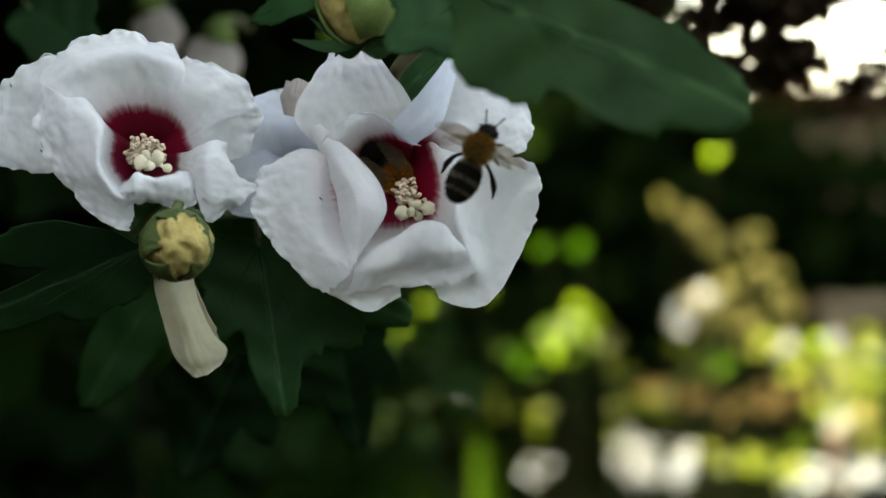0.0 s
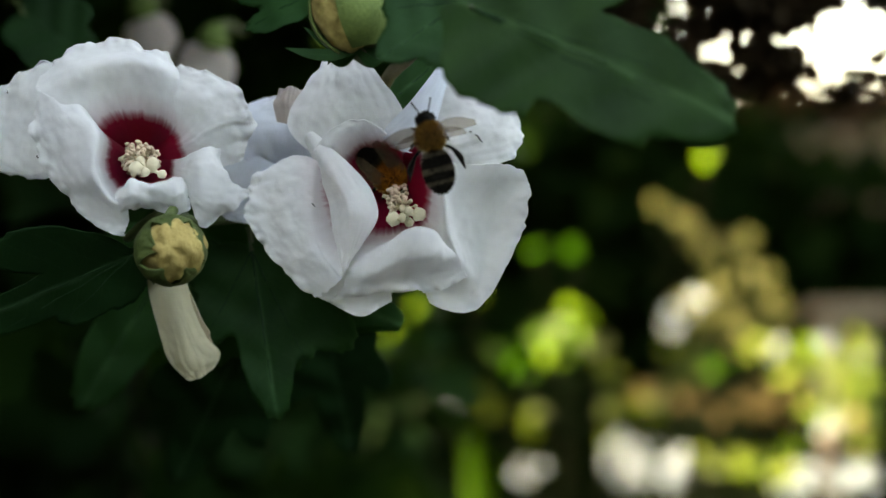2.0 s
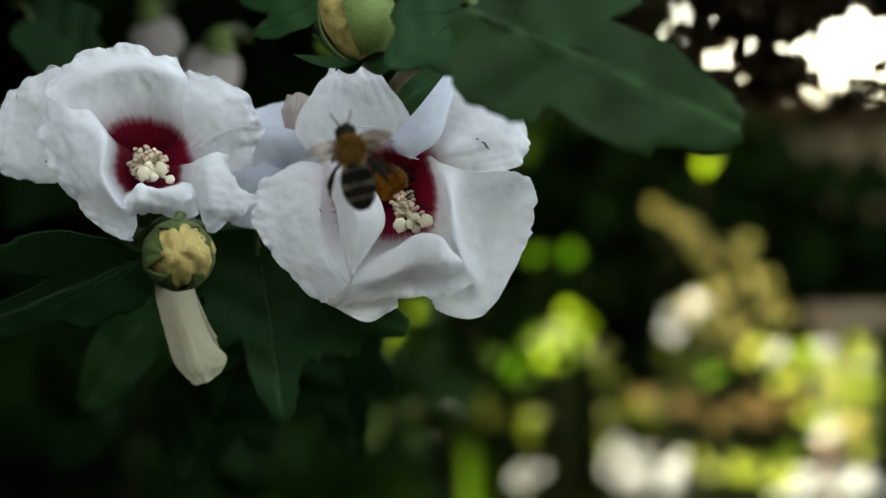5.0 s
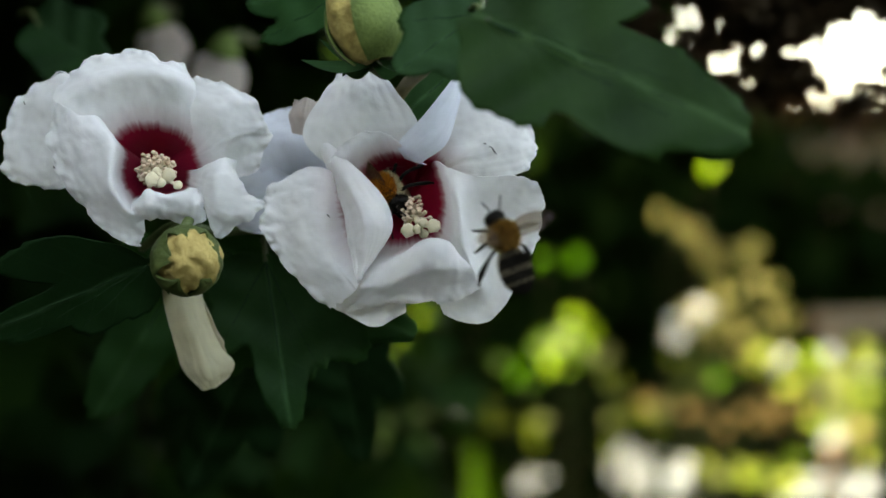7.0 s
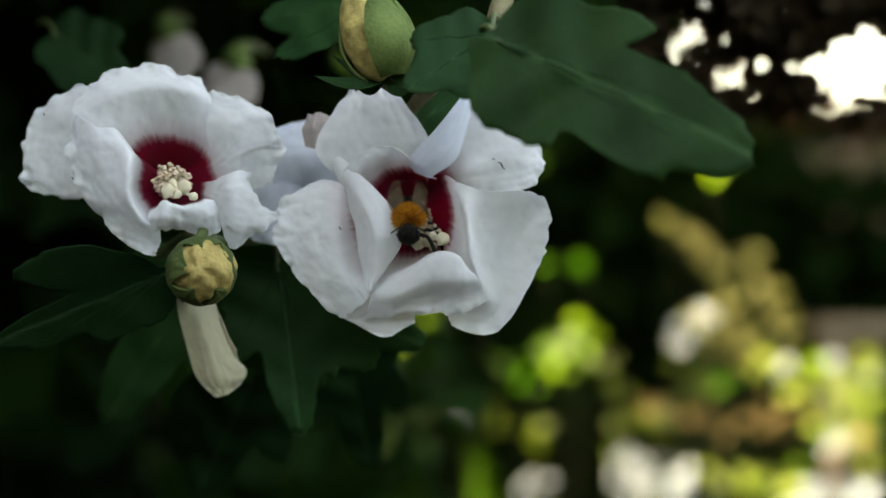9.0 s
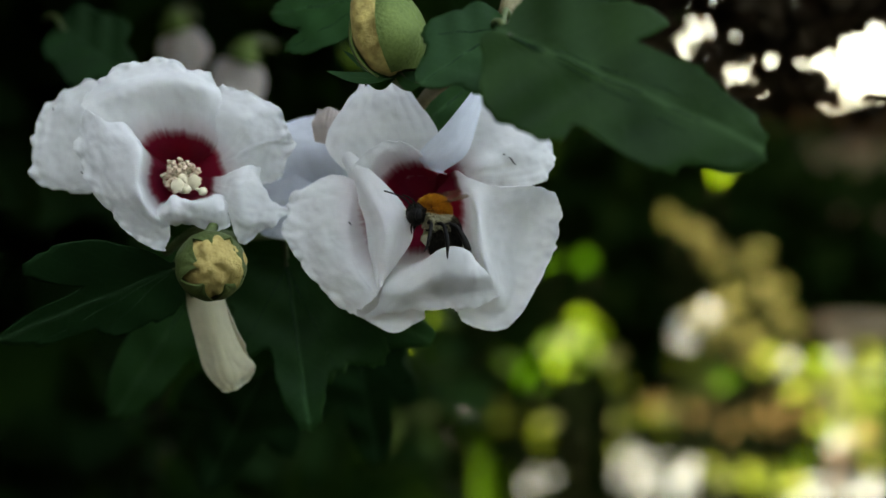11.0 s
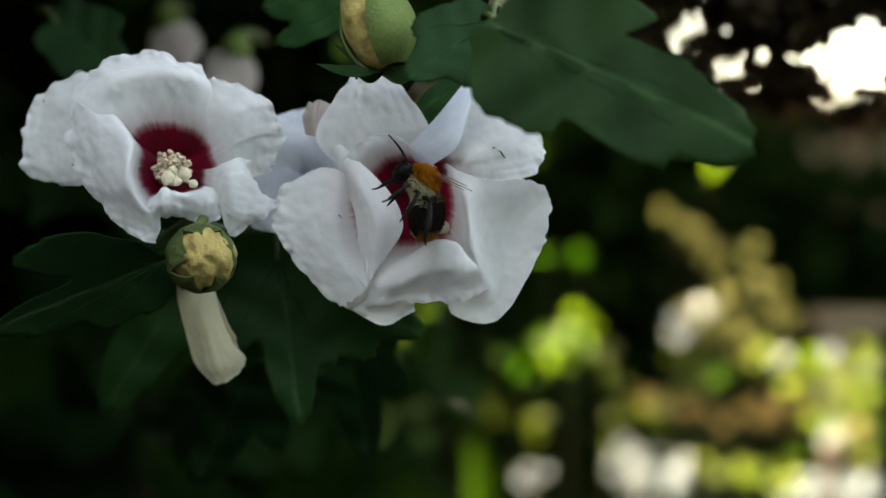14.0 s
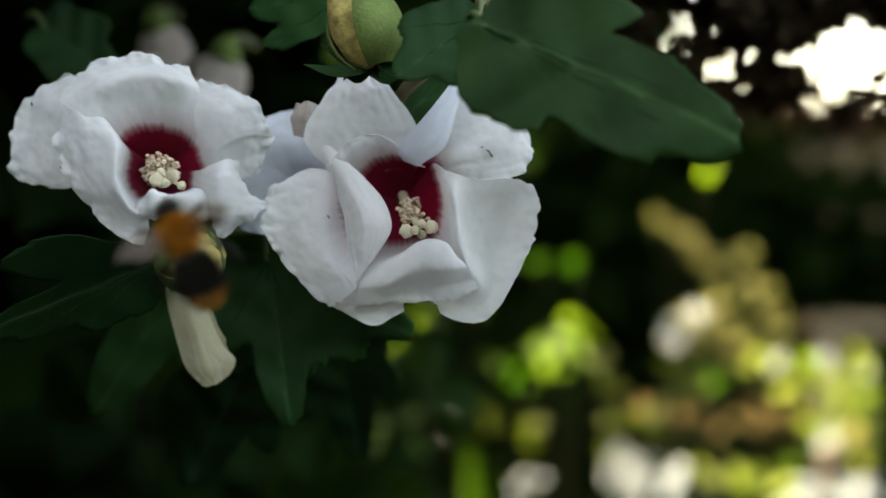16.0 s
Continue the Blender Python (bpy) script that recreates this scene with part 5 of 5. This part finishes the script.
# ---- leaves round the flowers ----
leaf((0.0116, 0.4420, 1.2623), (0.0680, 0.4260, 1.2364), ((0, 0.96, 0.14), (5, 0.93, 0.11), (15.6, 0.78, 0.085), (37.6, 0.45, 0.13), (66, 0.33, 0.10), (-5, 0.86, 0.08), (-13, 0.70, 0.06), (-31, 0.565, 0.09), (-50, 0.34, 0.12), (100, 0.12, 0.08)), LEAF_FRONT,
     face=(0.1, -1, 0.15), fold=0.04, droop=0.07, seed=3, label="large dark green lobed leaf hanging before the flowers", stalk=(0.0065, 0.4750, 1.2680), teeth=0.8, wavy=1.2)
leaf((0.0100, 0.4650, 1.2672), (-0.0100, 0.4550, 1.2523), ((0, 1.0, 0.24), (30, 0.75, 0.22), (-30, 0.8, 0.22), (75, 0.4, 0.15), (-75, 0.4, 0.15)), face=(0, -1, 0.5), seed=4, label="small dark green leaf beside the twig", stalk=(0.0117, 0.4750, 1.2715), teeth=0.5)
leaf((0.0131, 0.5300, 1.2695), (-0.0143, 0.5300, 1.2465), ((0, 1.0, 0.22), (35, 0.7, 0.2), (-35, 0.7, 0.2)), face=(0, -1, 0.2), seed=5, label="dark leaf behind the upright petal", stalk=(0.0144, 0.5000, 1.2701))
leaf((-0.0233, 0.5250, 1.2851), (-0.0582, 0.5400, 1.2814), ((0, 1.0, 0.2), (-32, 0.85, 0.2), (32, 0.7, 0.18), (-70, 0.45, 0.15)), face=(0, -1, 0.6), seed=6, label="dark green toothed leaf beside the upper bud", stalk=(-0.0129, 0.5100, 1.2870))
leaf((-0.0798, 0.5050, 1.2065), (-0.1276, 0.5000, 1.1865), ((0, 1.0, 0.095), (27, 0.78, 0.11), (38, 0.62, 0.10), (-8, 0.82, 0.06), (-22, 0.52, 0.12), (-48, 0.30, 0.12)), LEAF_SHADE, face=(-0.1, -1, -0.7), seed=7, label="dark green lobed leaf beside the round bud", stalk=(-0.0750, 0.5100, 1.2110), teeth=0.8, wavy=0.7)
leaf((-0.0728, 0.5400, 1.2133), (-0.0088, 0.5350, 1.1848), ((0, 1.0, 0.13), (47, 0.58, 0.15), (24, 0.74, 0.13), (-34, 0.56, 0.14), (80, 0.34, 0.12)), face=(0.1, -1, -0.15), seed=8, label="broad dark leaf below the flowers", stalk=(-0.0722, 0.5200, 1.2172), teeth=0.8)
leaf((-0.0520, 0.5330, 1.2070), (-0.0446, 0.5280, 1.1598), ((0, 1.0, 0.16), (-38, 0.84, 0.17), (-18, 0.72, 0.15), (36, 0.62, 0.16), (70, 0.42, 0.14)), LEAF, face=(0, -1, -0.3), seed=9, label="dark leaf hanging straight down in shade", stalk=(-0.0530, 0.5350, 1.2130))
leaf((-0.0820, 0.5700, 1.2054), (-0.1141, 0.5800, 1.1569), LOBES, LEAF, face=(0, -1, -0.1), seed=10, label="blurred dark green leaf in the shade of the shrub", stalk=(-0.0783, 0.5600, 1.2124))
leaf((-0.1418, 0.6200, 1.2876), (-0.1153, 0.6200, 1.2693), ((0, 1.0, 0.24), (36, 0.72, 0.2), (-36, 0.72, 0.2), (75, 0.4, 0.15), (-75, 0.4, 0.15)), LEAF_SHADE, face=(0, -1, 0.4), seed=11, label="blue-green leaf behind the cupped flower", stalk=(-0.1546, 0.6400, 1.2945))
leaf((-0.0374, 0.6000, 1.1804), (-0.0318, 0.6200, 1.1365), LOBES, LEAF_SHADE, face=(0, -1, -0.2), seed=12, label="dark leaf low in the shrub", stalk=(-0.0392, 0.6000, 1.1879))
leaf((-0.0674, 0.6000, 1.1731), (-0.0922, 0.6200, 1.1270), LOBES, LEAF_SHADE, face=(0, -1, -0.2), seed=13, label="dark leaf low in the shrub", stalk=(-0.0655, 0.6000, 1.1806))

tagged(tube("hibiscus_twig", [(0.0183, 0.5000, 1.2938), (0.0129, 0.4820, 1.2775), (0.0078, 0.4800, 1.2659), (-0.0047, 0.4900, 1.2569), (-0.0138, 0.5220, 1.2514), (-0.0245, 0.5350, 1.2284)], [0.0030, 0.0027, 0.0023, 0.0020, 0.0018, 0.0016], TWIG, rough=0.05, steps=40), "pale brown hibiscus twig that bears bud and flower", "twig")
tagged(tube("hibiscus_twig", [(-0.0245, 0.5350, 1.2284), (-0.0473, 0.5350, 1.2188), (-0.0652, 0.5250, 1.2156), (-0.0754, 0.5200, 1.2172), (-0.0871, 0.5300, 1.2109)], [0.0018, 0.0018, 0.0017, 0.0016, 0.0012], GREEN_STEM, rough=0.05, steps=40), "thin green twig behind the flowers", "twig")

# ---- bumblebees ----
def fur(name, centre, radii, material, parent, count, length, seed, lo=-1.0, hi=1.0, label="", unit=0.001, low=-1.0, high=1.0):
    """A coat of short hairs on an ellipsoid, between two places along its length."""
    rs = np.random.RandomState(seed)
    verts, faces = [], []
    n = 0
    while n < count:
        d = rs.normal(0, 1, 3)
        d /= np.linalg.norm(d)
        if not (lo <= d[0] <= hi and low <= d[2] <= high):
            continue
        p = np.array(centre) + d * np.array(radii)
        nn = d / np.array(radii)
        nn /= np.linalg.norm(nn)
        nn = nn + rs.normal(0, 0.28, 3) + np.array((-0.35, 0, 0))
        nn /= np.linalg.norm(nn)
        s = np.cross(nn, rs.normal(0, 1, 3))
        s /= np.linalg.norm(s)
        ln = length * rs.uniform(0.6, 1.2)
        k = len(verts)
        s2 = np.cross(nn, s)
        for q in (s, -0.5 * s + 0.87 * s2, -0.5 * s - 0.87 * s2):
            verts.append((p + q * 0.11 - nn * 0.2) * unit)
        verts.append((p + nn * ln) * unit)
        faces += [(k, k + 1, k + 3), (k + 1, k + 2, k + 3), (k + 2, k, k + 3)]
        n += 1
    ob = raw(name, verts, faces, material, parent, label, smooth=False)
    ob["kind"] = "stuff"
    return ob


def bumblebee(label, seed, size, coat, words, bands, slim=1.0, feeler=1.0, stance=(1.0, 1.0, 1.0)):
    """Head along x, back along z, the middle of the thorax at the origin."""
    MM = 0.001 * size
    bee = empty("bumblebee", pose(0, 0, 0), label, "bumblebee", "bumblebees")
    th_ = blob("thorax", (0, 0, 0), (4.0 * MM, 3.9 * MM, 3.7 * MM), FUR_BLACK, bee, "orange furry thorax", seg=20)
    fur("coat", (0, 0, 0.2), (3.9, 3.9, 3.6), coat, th_, 2200, 1.5, seed, label=words, unit=MM, low=-0.05)
    fur("underside", (0, 0, 0.2), (3.9, 3.9, 3.6), FUR_CREAM, th_, 2200, 1.5, seed + 20, label="pale fur of the underside", unit=MM, high=-0.05)
    ab = blob("abdomen", (-9.8 * MM, 0, -1.3 * MM), (6.5 * MM, 4.6 * slim * MM, 4.3 * slim * MM), FUR_BLACK, bee, "dark banded abdomen with rusty tip", seg=24)
    for i, (lo, hi, mat, nm) in enumerate(bands):
        fur("fur_band", (-9.8, 0, -1.3), (6.4, 4.55 * slim, 4.25 * slim), mat, ab, int(1000 * (hi - lo) / 0.4), 1.1, seed + i + 1, lo, hi, nm, MM, -0.45)
    fur("underside", (-9.8, 0, -1.3), (6.4, 4.55 * slim, 4.25 * slim), FUR_BLACK, ab, 1100, 1.0, seed + 31, -1.0, 0.45, "black fur of the underside", MM, high=-0.40)
    fur("fringe", (-9.8, 0, -1.3), (6.4, 4.55 * slim, 4.25 * slim), FUR_CREAM, ab, 420, 1.3, seed + 41, 0.40, 1.0, "pale fringe near the waist", MM, high=-0.2)
    blob("waist", (-4.2 * MM, 0, -0.6 * MM), (1.8 * MM, 2.0 * MM, 2.0 * MM), BLACK, bee, "narrow black waist", seg=12)
    hd = blob("head", (5.6 * MM, 0, -1.1 * MM), (2.3 * MM, 2.7 * MM, 2.9 * MM), BLACK, bee, "black head")
    fur("coat", (5.6, 0, -0.9), (2.2, 2.6, 2.7), FUR_BLACK, hd, 620, 0.9, seed + 9, label="black fur", unit=MM)
    for s in (-1, 1):
        blob("eye", (6.2 * MM, s * 2.2 * MM, -0.8 * MM), (1.1 * MM, 0.7 * MM, 1.8 * MM), BLACK, hd, "glossy black eye", seg=12)
        tube("antenna", [(6.6 * MM, s * 0.8 * MM, 0.6 * MM), ((6.6 + 1.6 * feeler) * MM, s * (0.8 + 1.1 * feeler) * MM, (0.6 + 2.0 * feeler) * MM), ((6.6 + 4.2 * feeler) * MM, s * (0.8 + 2.4 * feeler) * MM, (0.6 + 3.0 * feeler) * MM), ((6.6 + 7.0 * feeler) * MM, s * (0.8 + 3.6 * feeler) * MM, (0.6 + 3.6 * feeler) * MM)], [0.20 * MM] * 4, BLACK, hd, "bent black antenna", sides=6, steps=14)
        for k, (x, fx, out, down) in enumerate(((2.6, 3.6, 5.4, 7.2), (0.4, 0.2, 7.2, 8.4), (-1.8, -5.6, 6.8, 9.2))):
            out *= stance[k]
            tube("leg", [(x * MM, s * 2.0 * MM, -2.6 * MM), ((x + fx * 0.35) * MM, s * (2.0 + out * 0.55) * MM, -2.9 * MM), ((x + fx * 0.75) * MM, s * (2.0 + out * 0.9) * MM, -(2.6 + down * 0.5) * MM), ((x + fx) * MM, s * (2.0 + out) * MM, -(2.6 + down * 0.85) * MM), ((x + fx * 1.25) * MM, s * (2.4 + out) * MM, -(2.6 + down) * MM)],
                 [0.60 * MM, 0.5 * MM, (0.55, 0.6, 0.95)[k] * MM, (0.28, 0.3, 0.5)[k] * MM, 0.16 * MM], BLACK, bee, "jointed black leg", sides=8, steps=18)
    tube("tongue", [(6.2 * MM, 0, -2.8 * MM), (6.6 * MM, 0, -4.4 * MM), (6.2 * MM, 0, -6.2 * MM)], [0.35 * MM, 0.3 * MM, 0.12 * MM], BLACK, hd, sides=6, steps=8)
    wings = []
    for s in (-1, 1):
        for nm, ln, ch, x in (("fore_wing", 13.0, 4.4, 1.2), ("hind_wing", 9.0, 3.4, -0.8)):
            g = np.zeros((20, 9, 3))
            for i in range(20):
                for j in range(9):
                    v, u = i / 19, j / 4 - 1
                    w = ch * 0.5 * (math.sin(math.pi * min(1, 0.06 + 0.86 * v ** 0.7)) ** 0.7)
                    g[i, j] = ((u - 0.35 * v) * w * -1.0 - 1.2 * v ** 2, s * ln * v, 0.25 * math.sin(3 * v) + 0.1 * u * u)
            w = sheet(nm, g * MM, WING, bee, "smoky translucent wing", 0.00006)
            wings.append((w, s, Vector((x * MM, s * 2.6 * MM, 2.6 * MM))))
    return bee, wings, ab


def aimed(p, ahead, back):
    """A pose at p with the head towards ahead and the back towards back."""
    f = Vector(ahead).normalized()
    b = Vector(back)
    side = b.cross(f).normalized()
    up = f.cross(side)
    m = Matrix((f, side, up)).transposed().to_4x4()
    m.translation = Vector(p)
    return m


def wing_rows(side, root, spans):
    """Beating between the two heights of stroke while in flight, folded back over the abdomen at rest. spans: (start, end, flying)."""
    rows = []
    step, k = 2 / FPS, 0
    rest = Matrix.Translation(root) @ pose(0, 0, 0, side * 16, 0, side * 84)
    for t0, t1, flying in spans:
        if not flying:
            rows += [(t0, rest), (t1, rest)]
            continue
        t = t0
        while t < t1 - 1e-6:
            a = 42 if k % 2 else -28
            sweep = 12 if k % 2 else -8
            rows.append((t, Matrix.Translation(root) @ pose(0, 0, 0, side * a, 0, side * sweep)))
            t += step
            k += 1
    last = rows[-1]
    if last[0] < 16.0:
        rows.append((16.0, last[1]))
    return rows


forager, forager_wings, forager_abdomen = bumblebee("bumblebee with orange thorax feeding in the flower", 70, 1.0, FUR_ORANGE, "bright orange fur",
                                    ((0.62, 1.0, FUR_GREY, "tawny band"), (-0.62, 0.75, FUR_BLACK, "black band"), (-1.0, -0.52, FUR_RUST, "rusty tip")))
visitor, visitor_wings, visitor_abdomen = bumblebee("bumblebee with orange thorax hovering beside the flower", 90, 0.85, FUR_BROWN, "dull tawny fur",
                                    ((0.62, 1.0, FUR_GREY, "grey band"), (0.15, 0.62, FUR_BLACK, "black band"), (-0.1, 0.15, FUR_GREY, "grey band"), (-0.45, -0.1, FUR_BLACK, "black band"), (-0.6, -0.45, FUR_GREY, "grey band"), (-1.0, -0.6, FUR_BLACK, "black tip")), 0.88, 0.6, (0.35, 0.5, 0.9))


def bend(size, rows):
    """Rows for the abdomen, curled under at the waist by some degrees."""
    w = Vector((-4.0, 0, -0.6)) * 0.001 * size
    return [(t, Matrix.Translation(w) @ pose(0, 0, 0, 0, -a, 0) @ Matrix.Translation(-w)) for t, a in rows]


def lean(rows):
    """Rows for the inner petal, pushed over about its foot by some degrees."""
    foot = Vector((-12.0, -8.0, -23.0)) * MM
    return [(t, Matrix.Translation(foot) @ pose(0, 0, 0, 0, -a, 0) @ Matrix.Translation(-foot)) for t, a in rows]


def motions():
    walk(visitor, [(t, aimed(p, ahead, back)) for t, p, ahead, back in VISITOR])
    walk(forager, [(t, aimed(p, ahead, back)) for t, p, ahead, back in FORAGER])
    walk(fr_fold[0], lean(PUSHED))
    walk(forager_abdomen, bend(1.0, FORAGER_BEND))
    walk(visitor_abdomen, bend(0.85, VISITOR_BEND))
    for w, s, root in visitor_wings:
        walk(w, wing_rows(s, root, ((0.0, 16.0, True),)))
    for w, s, root in forager_wings:
        walk(w, wing_rows(s, root, ((0.0, 14.7, False), (14.8, 16.0, True))))


# seconds, place, where the head points, where the back faces
VISITOR = [
    (0, (0.0107, 0.4750, 1.2304), (0.48, 0.2, 0.88), (0, -1, 0.3)),
    (0.5, (0.0098, 0.4750, 1.2355), (-0.2, 0.2, 0.98), (0, -1, 0.3)),
    (1, (0.0080, 0.4750, 1.2336), (-0.45, 0.2, 0.9), (0, -1, 0.3)),
    (1.5, (0.0078, 0.4750, 1.2348), (-0.4, 0.2, 0.92), (0.1, -1, 0.3)),
    (2, (0.0011, 0.4750, 1.2353), (-0.25, 0.2, 0.97), (0, -1, 0.3)),
    (2.5, (-0.0031, 0.4750, 1.2365), (-0.42, 0.2, 0.9), (0, -1, 0.3)),
    (3, (-0.0074, 0.4750, 1.2376), (-0.53, 0.2, 0.85), (0, -1, 0.3)),
    (3.5, (-0.0088, 0.4750, 1.2398), (-0.53, 0.2, 0.85), (0, -1, 0.3)),
    (4, (-0.0122, 0.4750, 1.2409), (-0.62, 0.2, 0.78), (0, -1, 0.3)),
    (4.2, (-0.0128, 0.4750, 1.2400), (-0.56, 0.2, 0.83), (0, -1, 0.3)),
    (4.9, (-0.0174, 0.4600, 1.2341), (-0.3, 0.2, 0.9), (0, -1, 0.3)),
    (5.6, (-0.0285, 0.4500, 1.2260), (0.3, 0.1, 0.9), (0, -1, 0.3)),
    (6.3, (-0.0282, 0.4550, 1.2239), (0.65, 0.05, 0.76), (0, -1, 0.4)),
    (6.5, (-0.0205, 0.4550, 1.2204), (0.73, 0.05, 0.68), (0, -1, 0.4)),
    (6.6, (-0.0137, 0.4550, 1.2217), (0.55, 0.1, 0.83), (0, -1, 0.4)),
    (6.8, (0.0035, 0.4550, 1.2178), (0, 0.2, 1), (0, -1, 0.4)),
    (7, (0.0153, 0.4600, 1.2135), (-0.4, 0.2, 0.9), (0.3, -1, 0.3)),
    (7.2, (0.0198, 0.4600, 1.2145), (-0.42, 0.2, 0.9), (0.4, -1, 0.3)),
    (7.5, (0.0188, 0.4650, 1.2247), (-0.4, 0.2, 0.9), (0.4, -1, 0.3)),
    (7.8, (0.0222, 0.4630, 1.2266), (-0.3, 0.2, 0.95), (0.4, -1, 0.3)),
    (8, (0.0259, 0.4580, 1.2317), (-0.43, 0.2, 0.9), (0.4, -1, 0.3)),
    (8.2, (0.0325, 0.4850, 1.2395), (-0.3, 0.3, 0.95), (0.2, -1, 0.3)),
    (8.3, (0.0343, 0.5000, 1.2423), (-0.5, 0.3, 0.85), (0.2, -1, 0.3)),
    (8.5, (0.0389, 0.5400, 1.2546), (-0.5, 0.4, 0.8), (0.2, -1, 0.3)),
    (9, (0.0510, 0.7000, 1.3687), (-0.2, 0.8, 0.8), (0.2, -1, 0.3)),
    (10, (0.1110, 1.1000, 1.8169), (0.2, 0.9, 0.4), (0.2, -0.5, 0.8)),
    (16, (1.6349, 3.0000, 3.4463), (0.2, 0.9, 0.4), (0.2, -0.5, 0.8)),
]
FORAGER = [
    (0, (-0.0117, 0.5090, 1.2253), (0.6, 0.3, -0.65), (-0.5, -0.45, 0.55)),
    (2, (-0.0109, 0.5090, 1.2270), (0.6, 0.3, -0.65), (-0.5, -0.45, 0.55)),
    (4, (-0.0111, 0.5090, 1.2269), (0.6, 0.3, -0.65), (-0.5, -0.45, 0.55)),
    (6.3, (-0.0151, 0.5060, 1.2268), (0.5, -0.45, -0.7), (-0.8, -0.05, 0.35)),
    (7, (-0.0155, 0.5060, 1.2264), (0.5, -0.45, -0.7), (-0.8, -0.1, 0.4)),
    (7.5, (-0.0167, 0.5040, 1.2267), (0.4, -0.6, -0.7), (-0.6, -0.3, 0.6)),
    (8, (-0.0142, 0.4970, 1.2258), (0.25, -0.75, -0.6), (-0.2, -0.45, 0.8)),
    (8.5, (-0.0127, 0.4940, 1.2235), (0.1, -0.82, -0.55), (0, -0.5, 0.8)),
    (9, (-0.0117, 0.4940, 1.2213), (0.05, -0.85, -0.5), (0, -0.4, 0.85)),
    (9.5, (-0.0115, 0.4940, 1.2211), (-0.15, -0.85, -0.42), (0.1, -0.4, 0.85)),
    (10, (-0.0098, 0.4940, 1.2211), (-0.4, -0.8, -0.25), (0.2, -0.2, 0.9)),
    (10.6, (-0.0073, 0.4900, 1.2205), (-0.6, -0.65, 0.0), (0.25, 0.1, 0.9)),
    (11.3, (-0.0078, 0.4940, 1.2236), (-0.72, -0.5, 0.05), (0.25, 0.0, 0.95)),
    (11.5, (-0.0066, 0.4940, 1.2229), (-0.72, -0.5, 0.05), (0.25, 0.0, 0.95)),
    (12, (-0.0071, 0.4950, 1.2253), (-0.8, -0.38, 0.0), (0.32, 0.1, 0.9)),
    (12.5, (-0.0060, 0.4940, 1.2249), (-0.84, -0.28, 0.15), (0.42, 0.15, 0.85)),
    (13, (-0.0086, 0.4890, 1.2273), (-0.75, -0.28, 0.4), (0.6, 0.2, 0.7)),
    (13.5, (-0.0089, 0.4850, 1.2289), (-0.65, -0.28, 0.52), (0.75, 0.1, 0.55)),
    (14, (-0.0077, 0.4810, 1.2281), (-0.65, -0.28, 0.5), (0.75, 0.05, 0.55)),
    (14.5, (-0.0082, 0.4740, 1.2291), (-0.86, -0.3, 0.15), (0.4, -0.1, 0.82)),
    (14.8, (-0.0105, 0.4670, 1.2266), (-0.82, -0.42, 0.15), (0.3, -0.4, 0.85)),
    (15, (-0.0130, 0.4600, 1.2208), (-0.8, -0.42, 0.35), (0.3, -0.55, 0.75)),
    (15.2, (-0.0235, 0.4480, 1.2168), (-0.97, 0, 0.15), (0, -1, 0.2)),
    (15.3, (-0.0294, 0.4440, 1.2157), (-0.97, 0, 0.2), (0, -1, 0.25)),
    (15.5, (-0.0337, 0.4360, 1.2183), (-0.76, 0.1, 0.65), (0, -1, 0.3)),
    (15.7, (-0.0364, 0.4320, 1.2209), (-0.6, 0.1, 0.8), (0, -1, 0.3)),
    (15.8, (-0.0389, 0.4280, 1.2203), (-0.6, 0.1, 0.8), (0, -1, 0.3)),
    (15.9, (-0.0423, 0.4120, 1.2178), (-0.45, 0.12, 0.9), (0, -1, 0.3)),
    (16, (-0.0521, 0.4020, 1.2138), (-0.44, 0.1, 0.9), (0, -1, 0.25)),
]
# seconds and degrees by which the abdomen curls under
FORAGER_BEND = [(0, 10), (4, 10), (6.3, 40), (7.5, 40), (8.5, 20), (10, 30), (11.3, 88), (12.5, 92), (13.0, 75), (13.5, 58), (14.0, 58), (14.5, 80), (14.8, 55), (15.0, 30), (15.3, 8), (16.0, 5)]
# the bee pushes the inner petal aside as it leaves
PUSHED = [(0, 0), (14.7, 0), (15.0, 18), (15.2, 35), (15.6, 36), (15.8, 12), (16.0, 0)]
VISITOR_BEND = [(0, 5), (0.5, 0), (1.5, 18), (2.5, 10), (4.2, 15), (6.5, 10), (7.5, 12), (16.0, 5)]

motions()
